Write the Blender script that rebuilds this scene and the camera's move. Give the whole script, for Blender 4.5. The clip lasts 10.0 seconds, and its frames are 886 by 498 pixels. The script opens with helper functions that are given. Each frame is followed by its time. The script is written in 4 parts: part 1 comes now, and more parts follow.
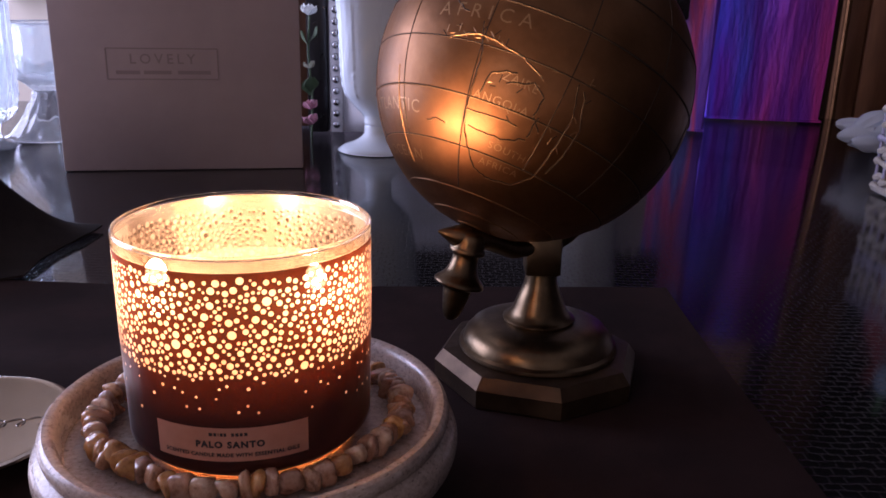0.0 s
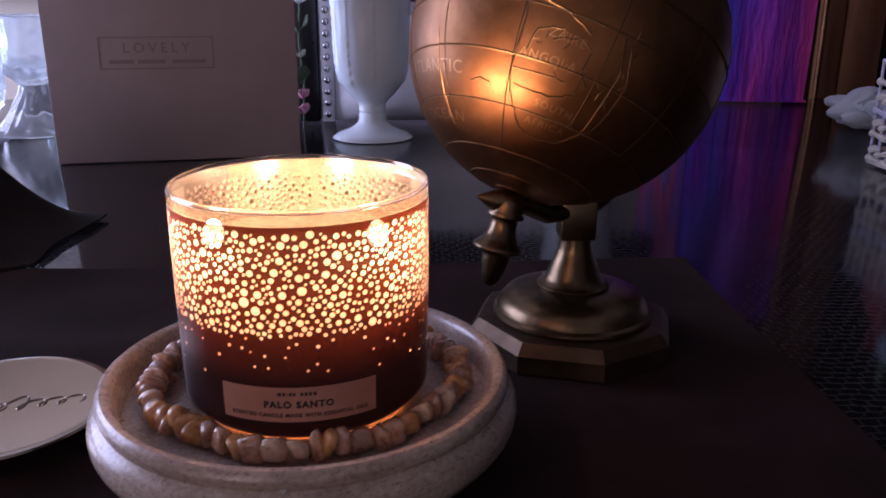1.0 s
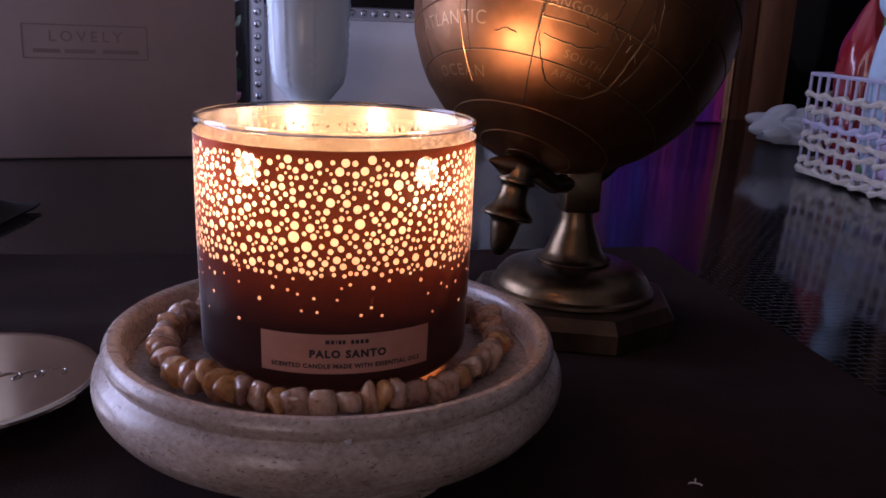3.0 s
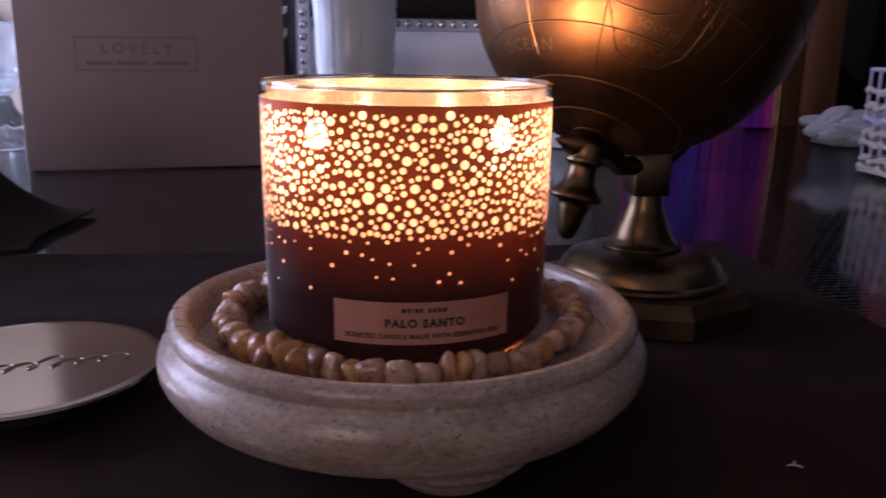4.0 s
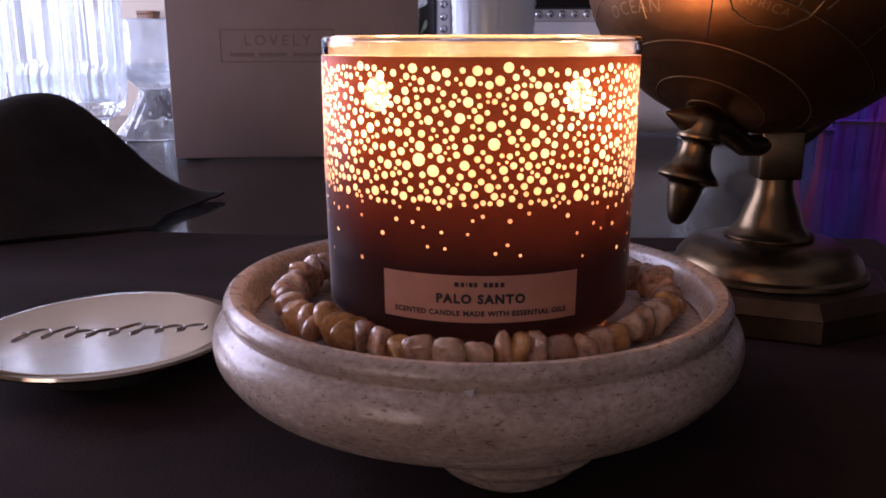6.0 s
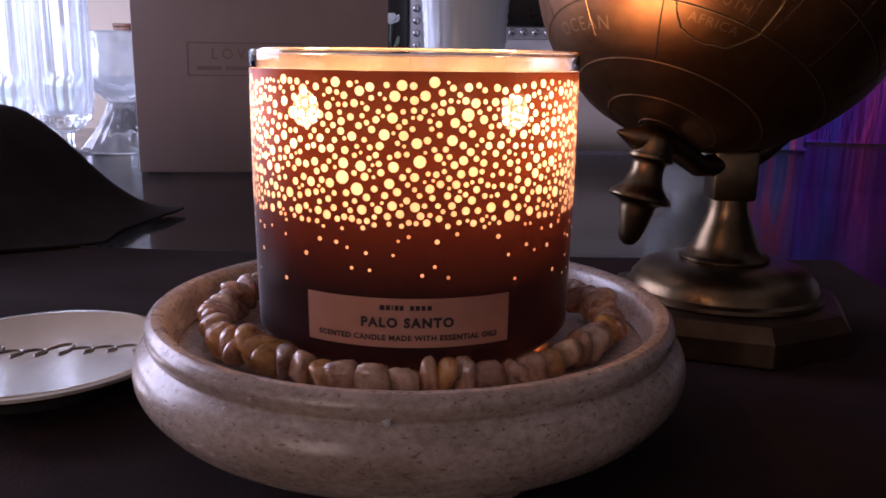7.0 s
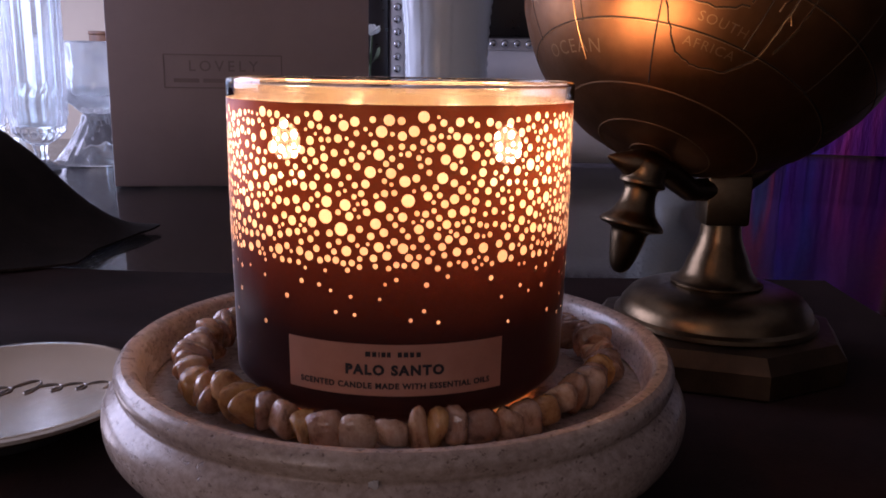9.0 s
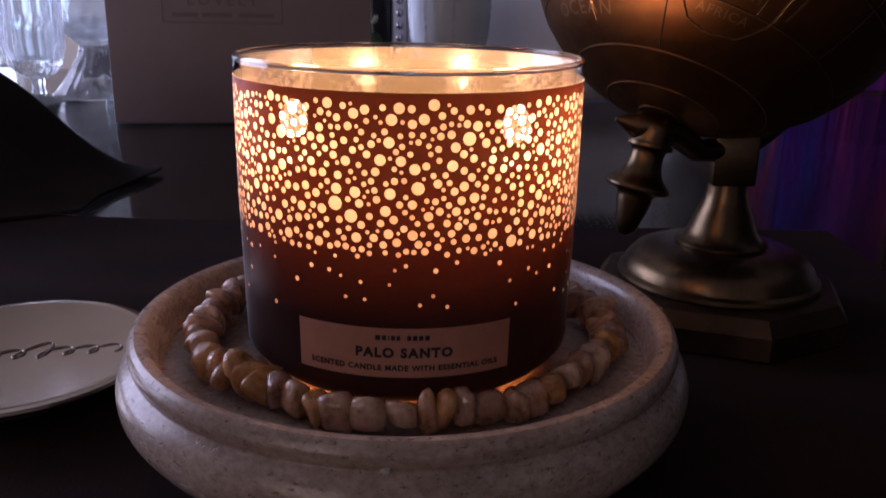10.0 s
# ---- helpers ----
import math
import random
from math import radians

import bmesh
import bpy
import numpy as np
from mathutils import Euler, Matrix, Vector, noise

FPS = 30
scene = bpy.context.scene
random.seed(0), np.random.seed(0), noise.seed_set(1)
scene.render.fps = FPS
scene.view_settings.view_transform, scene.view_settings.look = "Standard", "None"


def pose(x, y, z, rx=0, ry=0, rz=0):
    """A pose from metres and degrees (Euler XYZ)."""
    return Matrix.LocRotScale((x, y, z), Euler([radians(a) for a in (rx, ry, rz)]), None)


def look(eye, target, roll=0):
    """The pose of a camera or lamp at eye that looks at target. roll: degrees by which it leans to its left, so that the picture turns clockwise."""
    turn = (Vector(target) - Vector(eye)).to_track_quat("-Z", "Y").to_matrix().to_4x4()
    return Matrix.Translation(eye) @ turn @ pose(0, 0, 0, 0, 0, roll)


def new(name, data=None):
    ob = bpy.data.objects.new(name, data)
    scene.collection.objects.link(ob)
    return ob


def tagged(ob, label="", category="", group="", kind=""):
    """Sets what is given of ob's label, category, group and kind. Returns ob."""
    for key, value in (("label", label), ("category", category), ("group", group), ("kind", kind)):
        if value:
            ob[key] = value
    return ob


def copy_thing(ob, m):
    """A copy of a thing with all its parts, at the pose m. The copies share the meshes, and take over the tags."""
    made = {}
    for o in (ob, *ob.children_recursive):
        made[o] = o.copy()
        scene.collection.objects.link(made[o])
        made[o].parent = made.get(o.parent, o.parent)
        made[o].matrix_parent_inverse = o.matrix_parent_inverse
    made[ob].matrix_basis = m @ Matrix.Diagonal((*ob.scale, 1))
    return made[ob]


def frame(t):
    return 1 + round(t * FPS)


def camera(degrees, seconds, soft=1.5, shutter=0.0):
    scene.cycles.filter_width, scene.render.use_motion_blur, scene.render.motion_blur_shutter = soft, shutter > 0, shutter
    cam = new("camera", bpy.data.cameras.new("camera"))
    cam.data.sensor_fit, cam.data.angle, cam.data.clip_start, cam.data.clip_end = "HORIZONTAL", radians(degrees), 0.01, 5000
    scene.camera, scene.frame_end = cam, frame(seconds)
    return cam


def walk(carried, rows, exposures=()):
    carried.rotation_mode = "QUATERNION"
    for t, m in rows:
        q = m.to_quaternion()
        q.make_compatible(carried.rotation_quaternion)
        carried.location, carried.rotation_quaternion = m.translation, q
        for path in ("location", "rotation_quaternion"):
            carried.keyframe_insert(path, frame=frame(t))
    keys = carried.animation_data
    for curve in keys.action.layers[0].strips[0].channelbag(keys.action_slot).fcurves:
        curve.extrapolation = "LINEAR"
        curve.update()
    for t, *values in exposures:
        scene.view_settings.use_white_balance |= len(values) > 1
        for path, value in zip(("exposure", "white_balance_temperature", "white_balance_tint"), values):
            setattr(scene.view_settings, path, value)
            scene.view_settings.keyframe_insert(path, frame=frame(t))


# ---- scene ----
from mathutils.geometry import delaunay_2d_cdt

cam = camera(55.6, 10.0, 1.6, 0.6)
METRES, EYE, TILT, LEAN, TURN = 0.22, 0.212, -2.5, 0.0, 0.0
ROWS = [
    (0.0, 0.0, 0.0, 0.0, 0.32, -14.85, -1.21),
    (0.5, -0.0597, -0.0132, -0.0389, -1.23, -14.55, -0.5),
    (1.0, -0.1476, -0.0027, -0.0771, -1.79, -14.96, -0.09),
    (1.5, -0.2056, 0.0443, -0.127, -3.78, -15.09, -1.03),
    (2.0, -0.2725, 0.0518, -0.1569, -3.83, -14.29, -0.63),
    (2.2, -0.2919, 0.06, -0.1756, -4.4407, -13.7978, -0.8999),
    (3.3, -0.4098, 0.095, -0.2737, -9.484, -12.0091, -2.3193),
    (3.5, -0.4181, 0.1123, -0.2969, -9.63, -11.45, -2.64),
    (4.0, -0.4328, 0.1282, -0.3378, -6.05, -11.21, -0.55),
    (4.5, -0.4238, 0.1545, -0.3463, -2.09, -10.97, -0.15),
    (5.0, -0.3791, 0.1744, -0.3577, 1.0, -11.28, -0.35),
    (5.2, -0.3683, 0.1754, -0.361, 1.6035, -11.4728, -0.1811),
    (6.3, -0.2772, 0.2422, -0.4099, 5.0289, -11.0776, -0.2505),
    (6.5, -0.2622, 0.2546, -0.4126, 4.88, -11.21, -0.32),
    (7.0, -0.2407, 0.2661, -0.3993, 3.43, -10.03, -0.87),
    (7.5, -0.2356, 0.2765, -0.4037, 2.98, -10.03, -0.78),
    (8.0, -0.243, 0.2858, -0.4047, 2.51, -9.9, -1.05),
    (8.5, -0.25, 0.3068, -0.3949, 2.35, -9.71, -1.15),
    (9.0, -0.2556, 0.3272, -0.3697, 2.05, -9.55, -0.97),
    (9.5, -0.2621, 0.3322, -0.3409, 2.43, -10.74, -1.39),
    (10.0, -0.2667, 0.3364, -0.3035, 2.15, -14.65, -1.2),
]
walk(cam, [(t, pose(0, 0, EYE, TILT, LEAN, TURN) @ pose(METRES * x, METRES * y, METRES * z, 90 + pitch, roll, yaw)) for t, x, y, z, yaw, pitch, roll in ROWS],
     exposures=[(t, e, k, 31) for t, e, k in ((0.0, 0.25, 6100), (1.0, 0.1, 5850), (2.0, -0.12, 5700), (3.5, -0.18, 5800), (4.5, 0.35, 6400), (5.0, 0.42, 6550),
                                              (6.5, 0.1, 6350), (7.5, 0.03, 6350), (9.0, -0.3, 6250), (9.5, -0.6, 6250), (10.0, -0.7, 6200))])

# ---- world, daylight and an added rear fill ----
world = bpy.data.worlds.new("world")
scene.world = world
world.use_nodes = True
wn, wl = world.node_tree.nodes, world.node_tree.links
sky = wn.new("ShaderNodeTexSky")
sky.sky_type, sky.sun_disc = "NISHITA", False
sky.sun_elevation, sky.sun_rotation = radians(35), radians(200)
wn["Background"].inputs["Strength"].default_value = 0.12
wl.new(sky.outputs[0], wn["Background"].inputs["Color"])


def area_lamp(name, place, aim, sx, sy, watts, colour):
    d = bpy.data.lights.new(name, "AREA")
    d.shape, d.size, d.size_y, d.energy, d.color = "RECTANGLE", sx, sy, watts, colour
    o = new(name, d)
    o.matrix_world = look(place, aim)
    return o


area_lamp("window_daylight", (-1.93, 1.15, 0.45), (0.6, 1.25, 0.1), 1.3, 1.3, 42.0, (0.71, 0.765, 1.0))
area_lamp("north_window_daylight", (-1.69, 2.53, 0.05), (-0.6, 0.9, 0.0), 0.50, 0.62, 4.5, (0.60, 0.77, 1.0))
# Warm rear fill, added to lift the front faces; no known source.
area_lamp("rear_window_daylight", (-1.2, -1.53, 0.45), (-0.2, 0.5, 0.1), 0.9, 1.1, 4.0, (1.0, 0.70, 0.54))

# ---- materials ----


def mat(name):
    m = bpy.data.materials.new(name)
    m.use_nodes = True
    return m, m.node_tree.nodes, m.node_tree.links, m.node_tree.nodes["Principled BSDF"]


def tex(n, l, kind, scale, detail=4.0, rough=0.6, stretch=None, coord="Object"):
    c = n.new("ShaderNodeTexCoord")
    mp = n.new("ShaderNodeMapping")
    if stretch:
        mp.inputs["Scale"].default_value = stretch
    l.new(c.outputs[coord], mp.inputs["Vector"])
    t = n.new("ShaderNodeTexNoise" if kind == "noise" else "ShaderNodeTexVoronoi")
    t.inputs["Scale"].default_value = scale
    if kind == "noise":
        t.inputs["Detail"].default_value = detail
        t.inputs["Roughness"].default_value = rough
    l.new(mp.outputs[0], t.inputs["Vector"])
    return t


def ramp(n, l, fac, *stops):
    r = n.new("ShaderNodeValToRGB")
    e = r.color_ramp.elements
    while len(e) < len(stops):
        e.new(0.5)
    for k, (p, c) in zip(e, stops):
        k.position, k.color = p, (*c, 1)
    l.new(fac, r.inputs[0])
    return r


def bump(n, l, height, bsdf, strength, dist):
    b = n.new("ShaderNodeBump")
    b.inputs["Strength"].default_value, b.inputs["Distance"].default_value = strength, dist
    l.new(height, b.inputs["Height"])
    l.new(b.outputs[0], bsdf.inputs["Normal"])
    return b


def surface(name, c1, c2, scale, rough, metal=0.0, grain=None, bstr=0.3, bdist=0.0005, rough_var=0.1, stretch=None, lo=0.35, hi=0.65, coat=0.0, spec=0.5):
    """A plain stained surface: two colours by a broad noise, a finer grain in relief, and gloss that varies."""
    m, n, l, b = mat(name)
    a = tex(n, l, "noise", scale, 6, 0.65, stretch)
    r = ramp(n, l, a.outputs[0], (lo, c1), (hi, c2))
    l.new(r.outputs[0], b.inputs["Base Color"])
    g = tex(n, l, "noise", grain or scale * 8, 4, 0.6, stretch)
    rr = n.new("ShaderNodeMapRange")
    rr.inputs[3].default_value, rr.inputs[4].default_value = max(0.02, rough - rough_var), min(1, rough + rough_var)
    l.new(g.outputs[0], rr.inputs[0])
    l.new(rr.outputs[0], b.inputs["Roughness"])
    b.inputs["Metallic"].default_value = metal
    b.inputs["Coat Weight"].default_value = coat
    b.inputs["Specular IOR Level"].default_value = spec
    bump(n, l, g.outputs[0], b, bstr, bdist)
    return m


def glassy(name, colour=(1, 1, 1), rough=0.0, ior=1.5):
    m, n, l, b = mat(name)
    b.inputs["Base Color"].default_value = (*colour, 1)
    b.inputs["Transmission Weight"].default_value = 1
    b.inputs["Roughness"].default_value, b.inputs["IOR"].default_value = rough, ior
    return m


def plain(name, colour, rough=0.5, metal=0.0):
    m, n, l, b = mat(name)
    b.inputs["Base Color"].default_value = (*colour, 1)
    b.inputs["Roughness"].default_value, b.inputs["Metallic"].default_value = rough, metal
    return m


def through_lit(name, front, passing, clear, rough=0.4, ior=1.4):
    """A thin sheet: scatters front, lets passing through scattered, and clear (0..1) straight through."""
    m, n, l, b = mat(name)
    n.remove(b)
    d, t, a = n.new("ShaderNodeBsdfDiffuse"), n.new("ShaderNodeBsdfTranslucent"), n.new("ShaderNodeAddShader")
    d.inputs[0].default_value, t.inputs[0].default_value = (*front, 1), (*passing, 1)
    l.new(d.outputs[0], a.inputs[0])
    l.new(t.outputs[0], a.inputs[1])
    g = n.new("ShaderNodeBsdfGlossy")
    g.inputs["Roughness"].default_value = rough
    mg = n.new("ShaderNodeMixShader")
    f = n.new("ShaderNodeFresnel")
    f.inputs[0].default_value = ior
    l.new(f.outputs[0], mg.inputs[0])
    l.new(a.outputs[0], mg.inputs[1])
    l.new(g.outputs[0], mg.inputs[2])
    out = mg
    if clear:
        tr, mx = n.new("ShaderNodeBsdfTransparent"), n.new("ShaderNodeMixShader")
        mx.inputs[0].default_value = clear
        l.new(mg.outputs[0], mx.inputs[1])
        l.new(tr.outputs[0], mx.inputs[2])
        out = mx
    l.new(out.outputs[0], n["Material Output"].inputs[0])
    return m


def glow_faded_ink():
    """Dark print; a height ramp puts the candle glow's fade towards the base into it."""
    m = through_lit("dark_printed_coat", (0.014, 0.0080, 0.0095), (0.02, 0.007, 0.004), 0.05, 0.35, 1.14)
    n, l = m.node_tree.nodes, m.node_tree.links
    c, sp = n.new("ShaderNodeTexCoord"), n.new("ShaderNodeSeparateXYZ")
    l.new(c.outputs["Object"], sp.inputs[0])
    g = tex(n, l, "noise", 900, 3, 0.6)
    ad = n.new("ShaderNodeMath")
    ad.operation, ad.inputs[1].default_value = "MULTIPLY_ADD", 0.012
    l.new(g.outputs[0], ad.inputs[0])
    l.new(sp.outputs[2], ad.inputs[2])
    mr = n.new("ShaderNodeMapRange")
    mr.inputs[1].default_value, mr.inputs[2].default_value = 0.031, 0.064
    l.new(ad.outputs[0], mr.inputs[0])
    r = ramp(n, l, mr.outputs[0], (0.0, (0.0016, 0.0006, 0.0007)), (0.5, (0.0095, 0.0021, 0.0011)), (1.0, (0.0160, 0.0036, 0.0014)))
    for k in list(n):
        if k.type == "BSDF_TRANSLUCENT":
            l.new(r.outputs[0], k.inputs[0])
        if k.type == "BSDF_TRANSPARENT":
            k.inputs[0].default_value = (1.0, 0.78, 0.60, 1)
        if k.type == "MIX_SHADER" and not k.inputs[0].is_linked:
            # Flame glare put in: a grainy clear share near the top.
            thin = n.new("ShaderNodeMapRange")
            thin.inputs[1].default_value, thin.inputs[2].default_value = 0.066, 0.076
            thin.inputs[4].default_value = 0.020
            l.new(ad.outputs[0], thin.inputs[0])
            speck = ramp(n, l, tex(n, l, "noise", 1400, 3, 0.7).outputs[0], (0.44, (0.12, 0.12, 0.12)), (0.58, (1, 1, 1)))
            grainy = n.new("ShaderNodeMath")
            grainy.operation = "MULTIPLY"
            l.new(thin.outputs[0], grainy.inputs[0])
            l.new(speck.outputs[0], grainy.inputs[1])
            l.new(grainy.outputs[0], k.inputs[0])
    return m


def leather_table():
    m, n, l, b = mat("croc_leather")
    c, wob, add = n.new("ShaderNodeTexCoord"), tex(n, l, "noise", 55, 2, 0.5), n.new("ShaderNodeMix")
    add.data_type, add.blend_type, add.inputs[0].default_value = "RGBA", "LINEAR_LIGHT", 0.0035
    l.new(c.outputs["Object"], add.inputs[6])
    l.new(wob.outputs["Color"], add.inputs[7])
    br = n.new("ShaderNodeTexBrick")
    for k, val in (("Scale", 1.0), ("Mortar Size", 0.00045), ("Mortar Smooth", 0.7), ("Brick Width", 0.0092), ("Row Height", 0.0062)):
        br.inputs[k].default_value = val
    l.new(add.outputs[2], br.inputs["Vector"])
    r = ramp(n, l, br.outputs["Fac"], (0.0, (1, 1, 1)), (1.0, (0, 0, 0)))
    g = tex(n, l, "noise", 9, 5, 0.6)
    rg = ramp(n, l, g.outputs[0], (0.35, (0.006, 0.0055, 0.006)), (0.7, (0.014, 0.012, 0.013)))
    l.new(rg.outputs[0], b.inputs["Base Color"])
    mr = n.new("ShaderNodeMapRange")
    mr.inputs[3].default_value, mr.inputs[4].default_value = 0.05, 0.14
    l.new(g.outputs[0], mr.inputs[0])
    l.new(mr.outputs[0], b.inputs["Roughness"])
    b.inputs["Specular IOR Level"].default_value = 0.21
    w = tex(n, l, "noise", 22, 2, 0.5)
    mix = n.new("ShaderNodeMath")
    mix.operation = "MULTIPLY_ADD"
    mix.inputs[1].default_value = 0.6
    l.new(w.outputs[0], mix.inputs[0])
    l.new(r.outputs[0], mix.inputs[2])
    bump(n, l, mix.outputs[0], b, 0.36, 0.0005)
    return m


def travertine():
    m, n, l, b = mat("travertine")
    a = tex(n, l, "noise", 22, 8, 0.62, (1, 1, 3.5))
    r = ramp(n, l, a.outputs[0], (0.30, (0.33, 0.25, 0.205)), (0.50, (0.46, 0.37, 0.31)), (0.70, (0.60, 0.505, 0.435)))
    f = tex(n, l, "noise", 420, 4, 0.7, (1, 1, 1.5))
    fr = ramp(n, l, f.outputs[0], (0.34, (0.58, 0.55, 0.53)), (0.62, (1, 1, 1)))
    s = tex(n, l, "noise", 480, 3, 0.65, (1, 1, 1.8))
    pits = ramp(n, l, s.outputs[0], (0.60, (1, 1, 1)), (0.68, (0.34, 0.28, 0.25)))
    base = r.outputs[0]
    for layer, amount in ((fr, 0.8), (pits, 0.8)):
        mx = n.new("ShaderNodeMix")
        mx.data_type, mx.blend_type = "RGBA", "MULTIPLY"
        mx.inputs[0].default_value = amount
        l.new(base, mx.inputs[6])
        l.new(layer.outputs[0], mx.inputs[7])
        base = mx.outputs[2]
    l.new(base, b.inputs["Base Color"])
    mr = n.new("ShaderNodeMapRange")
    mr.inputs[3].default_value, mr.inputs[4].default_value = 0.15, 0.36
    l.new(a.outputs[0], mr.inputs[0])
    l.new(mr.outputs[0], b.inputs["Roughness"])
    bump(n, l, pits.outputs[0], b, 0.25, 0.0005)
    return m


def bead_stone():
    m, n, l, b = mat("rutile_quartz")
    o = n.new("ShaderNodeObjectInfo")
    c = ramp(n, l, o.outputs["Random"], (0.0, (0.68, 0.36, 0.19)), (0.2, (0.80, 0.52, 0.33)), (0.4, (0.48, 0.26, 0.16)), (0.58, (0.84, 0.61, 0.42)), (0.78, (0.60, 0.33, 0.20)), (1.0, (0.80, 0.43, 0.12)))
    a = tex(n, l, "noise", 1.1, 6, 0.68)
    a.noise_dimensions = "4D"
    sh = n.new("ShaderNodeMath")
    sh.operation, sh.inputs[1].default_value = "MULTIPLY", 50.0
    l.new(o.outputs["Random"], sh.inputs[0])
    l.new(sh.outputs[0], a.inputs["W"])
    v = ramp(n, l, a.outputs[0], (0.36, (0.30, 0.20, 0.15)), (0.46, (0.74, 0.63, 0.56)), (0.60, (1.0, 1.0, 1.0)))
    mx = n.new("ShaderNodeMix")
    mx.data_type, mx.blend_type = "RGBA", "MULTIPLY"
    mx.inputs[0].default_value = 0.85
    l.new(c.outputs[0], mx.inputs[6])
    l.new(v.outputs[0], mx.inputs[7])
    l.new(mx.outputs[2], b.inputs["Base Color"])
    b.inputs["Roughness"].default_value = 0.08
    b.inputs["Coat Weight"].default_value = 1.0
    b.inputs["Coat Roughness"].default_value = 0.05
    b.inputs["Transmission Weight"].default_value = 0.22
    b.inputs["Subsurface Weight"].default_value = 0.15
    b.inputs["Subsurface Radius"].default_value = (0.004, 0.002, 0.001)
    bump(n, l, a.outputs[0], b, 0.25, 0.10)
    return m


M_TABLE = leather_table()
M_STONE = travertine()
M_BEAD = bead_stone()
M_CLOTH = surface("dark_brown_cloth", (0.0145, 0.0072, 0.0060), (0.027, 0.0132, 0.0112), 14, 0.9, grain=900, bstr=0.5, bdist=0.0006, rough_var=0.05, spec=0.12)
M_FOLD = surface("black_cloth", (0.015, 0.011, 0.0095), (0.025, 0.019, 0.016), 20, 0.85, grain=800, bstr=0.4, bdist=0.0005, rough_var=0.05, spec=0.1)
M_BRASS = surface("aged_brass", (0.145, 0.067, 0.027), (0.240, 0.117, 0.050), 26, 0.40, 0.95, grain=170, bstr=0.28, bdist=0.0006, rough_var=0.12)
M_BASE = surface("worn_brass", (0.090, 0.062, 0.035), (0.215, 0.150, 0.085), 30, 0.33, 1.0, grain=300, bstr=0.12, bdist=0.0004, rough_var=0.1)
M_PLINTH = surface("dull_brass", (0.045, 0.028, 0.017), (0.10, 0.064, 0.038), 30, 0.46, 0.9, grain=260, bstr=0.15, bdist=0.0004, rough_var=0.1)
M_GROOVE = plain("engraved_groove", (0.035, 0.022, 0.012), 0.6, 0.6)
# Lighter brass for engraved lines and letters: their highlights put into the colour.
M_GLINT = plain("engraved_glint", (0.33, 0.20, 0.10), 0.42, 0.9)
M_COAT = glow_faded_ink()
M_DOT = through_lit("clear_printed_dot", (0.25, 0.20, 0.14), (0.38, 0.265, 0.21), 0.32, 0.3)
M_LINER = through_lit("cream_inner_print", (0.22, 0.192, 0.132), (0.02, 0.014, 0.008), 0.42, 0.18, 1.7)
M_INDOT = through_lit("inner_dot", (0.014, 0.008, 0.003), (0.006, 0.003, 0.001), 0.24, 0.5, 1.02)
M_CLEAR = glassy("candle_glass", (1, 0.98, 0.95), 0.0, 1.45)
M_THIN, n_, l_, b_ = mat("thin_clear_glass")
n_.remove(b_)
tr_, gl_, mx_, fr_ = n_.new("ShaderNodeBsdfTransparent"), n_.new("ShaderNodeBsdfGlossy"), n_.new("ShaderNodeMixShader"), n_.new("ShaderNodeFresnel")
tr_.inputs[0].default_value, gl_.inputs["Roughness"].default_value, fr_.inputs[0].default_value = (0.96, 0.93, 0.90, 1), 0.02, 1.45
l_.new(fr_.outputs[0], mx_.inputs[0])
l_.new(tr_.outputs[0], mx_.inputs[1])
l_.new(gl_.outputs[0], mx_.inputs[2])
l_.new(mx_.outputs[0], n_["Material Output"].inputs[0])
M_WAX = through_lit("candle_wax", (0.50, 0.44, 0.33), (0.20, 0.105, 0.045), 0.68, 0.3)
M_FROST = through_lit("frosted_glass_foot", (0.20, 0.14, 0.10), (0.95, 0.52, 0.24), 0.0, 0.2)
M_WICK = plain("burnt_wick", (0.02, 0.015, 0.012), 0.9)
M_LABEL = surface("copper_label", (0.42, 0.19, 0.13), (0.48, 0.24, 0.17), 60, 0.42, 0.3, grain=700, bstr=0.04)
M_INK = plain("black_ink", (0.012, 0.009, 0.012), 0.5)
M_LID = surface("champagne_metal", (0.49, 0.415, 0.33), (0.54, 0.46, 0.37), 25, 0.13, 1.0, grain=120, bstr=0.02, bdist=0.0002, rough_var=0.04)
M_LIDINK = plain("embossed_script", (0.24, 0.21, 0.18), 0.35, 0.9)
M_CARD = surface("mauve_white_card", (0.36, 0.285, 0.285), (0.42, 0.335, 0.335), 7, 0.6, grain=300, bstr=0.06, bdist=0.0003)
M_FOIL = plain("silver_print", (0.265, 0.208, 0.21), 0.40, 0.25)
M_MILK = through_lit("milk_glass", (0.72, 0.79, 0.83), (0.20, 0.22, 0.24), 0.0, 0.12, 1.5)
M_CRYSTAL = glassy("cut_crystal", (0.90, 0.96, 1.0), 0.11, 1.52)
M_CRYSTAL.node_tree.nodes["Principled BSDF"].inputs["Transmission Weight"].default_value = 0.84
M_TISSUE = through_lit("white_tissue", (0.66, 0.71, 0.76), (0.26, 0.28, 0.30), 0.0, 0.6, 1.15)
M_WIRE = plain("lilac_enamelled_wire", (0.52, 0.50, 0.66), 0.35)
M_STRAW = surface("bleached_straw", (0.50, 0.45, 0.38), (0.66, 0.62, 0.55), 120, 0.7, grain=700, bstr=0.3)
M_RED = surface("red_wrap", (0.24, 0.007, 0.012), (0.36, 0.011, 0.020), 12, 0.3, grain=60, bstr=0.3, bdist=0.002, coat=1.0)
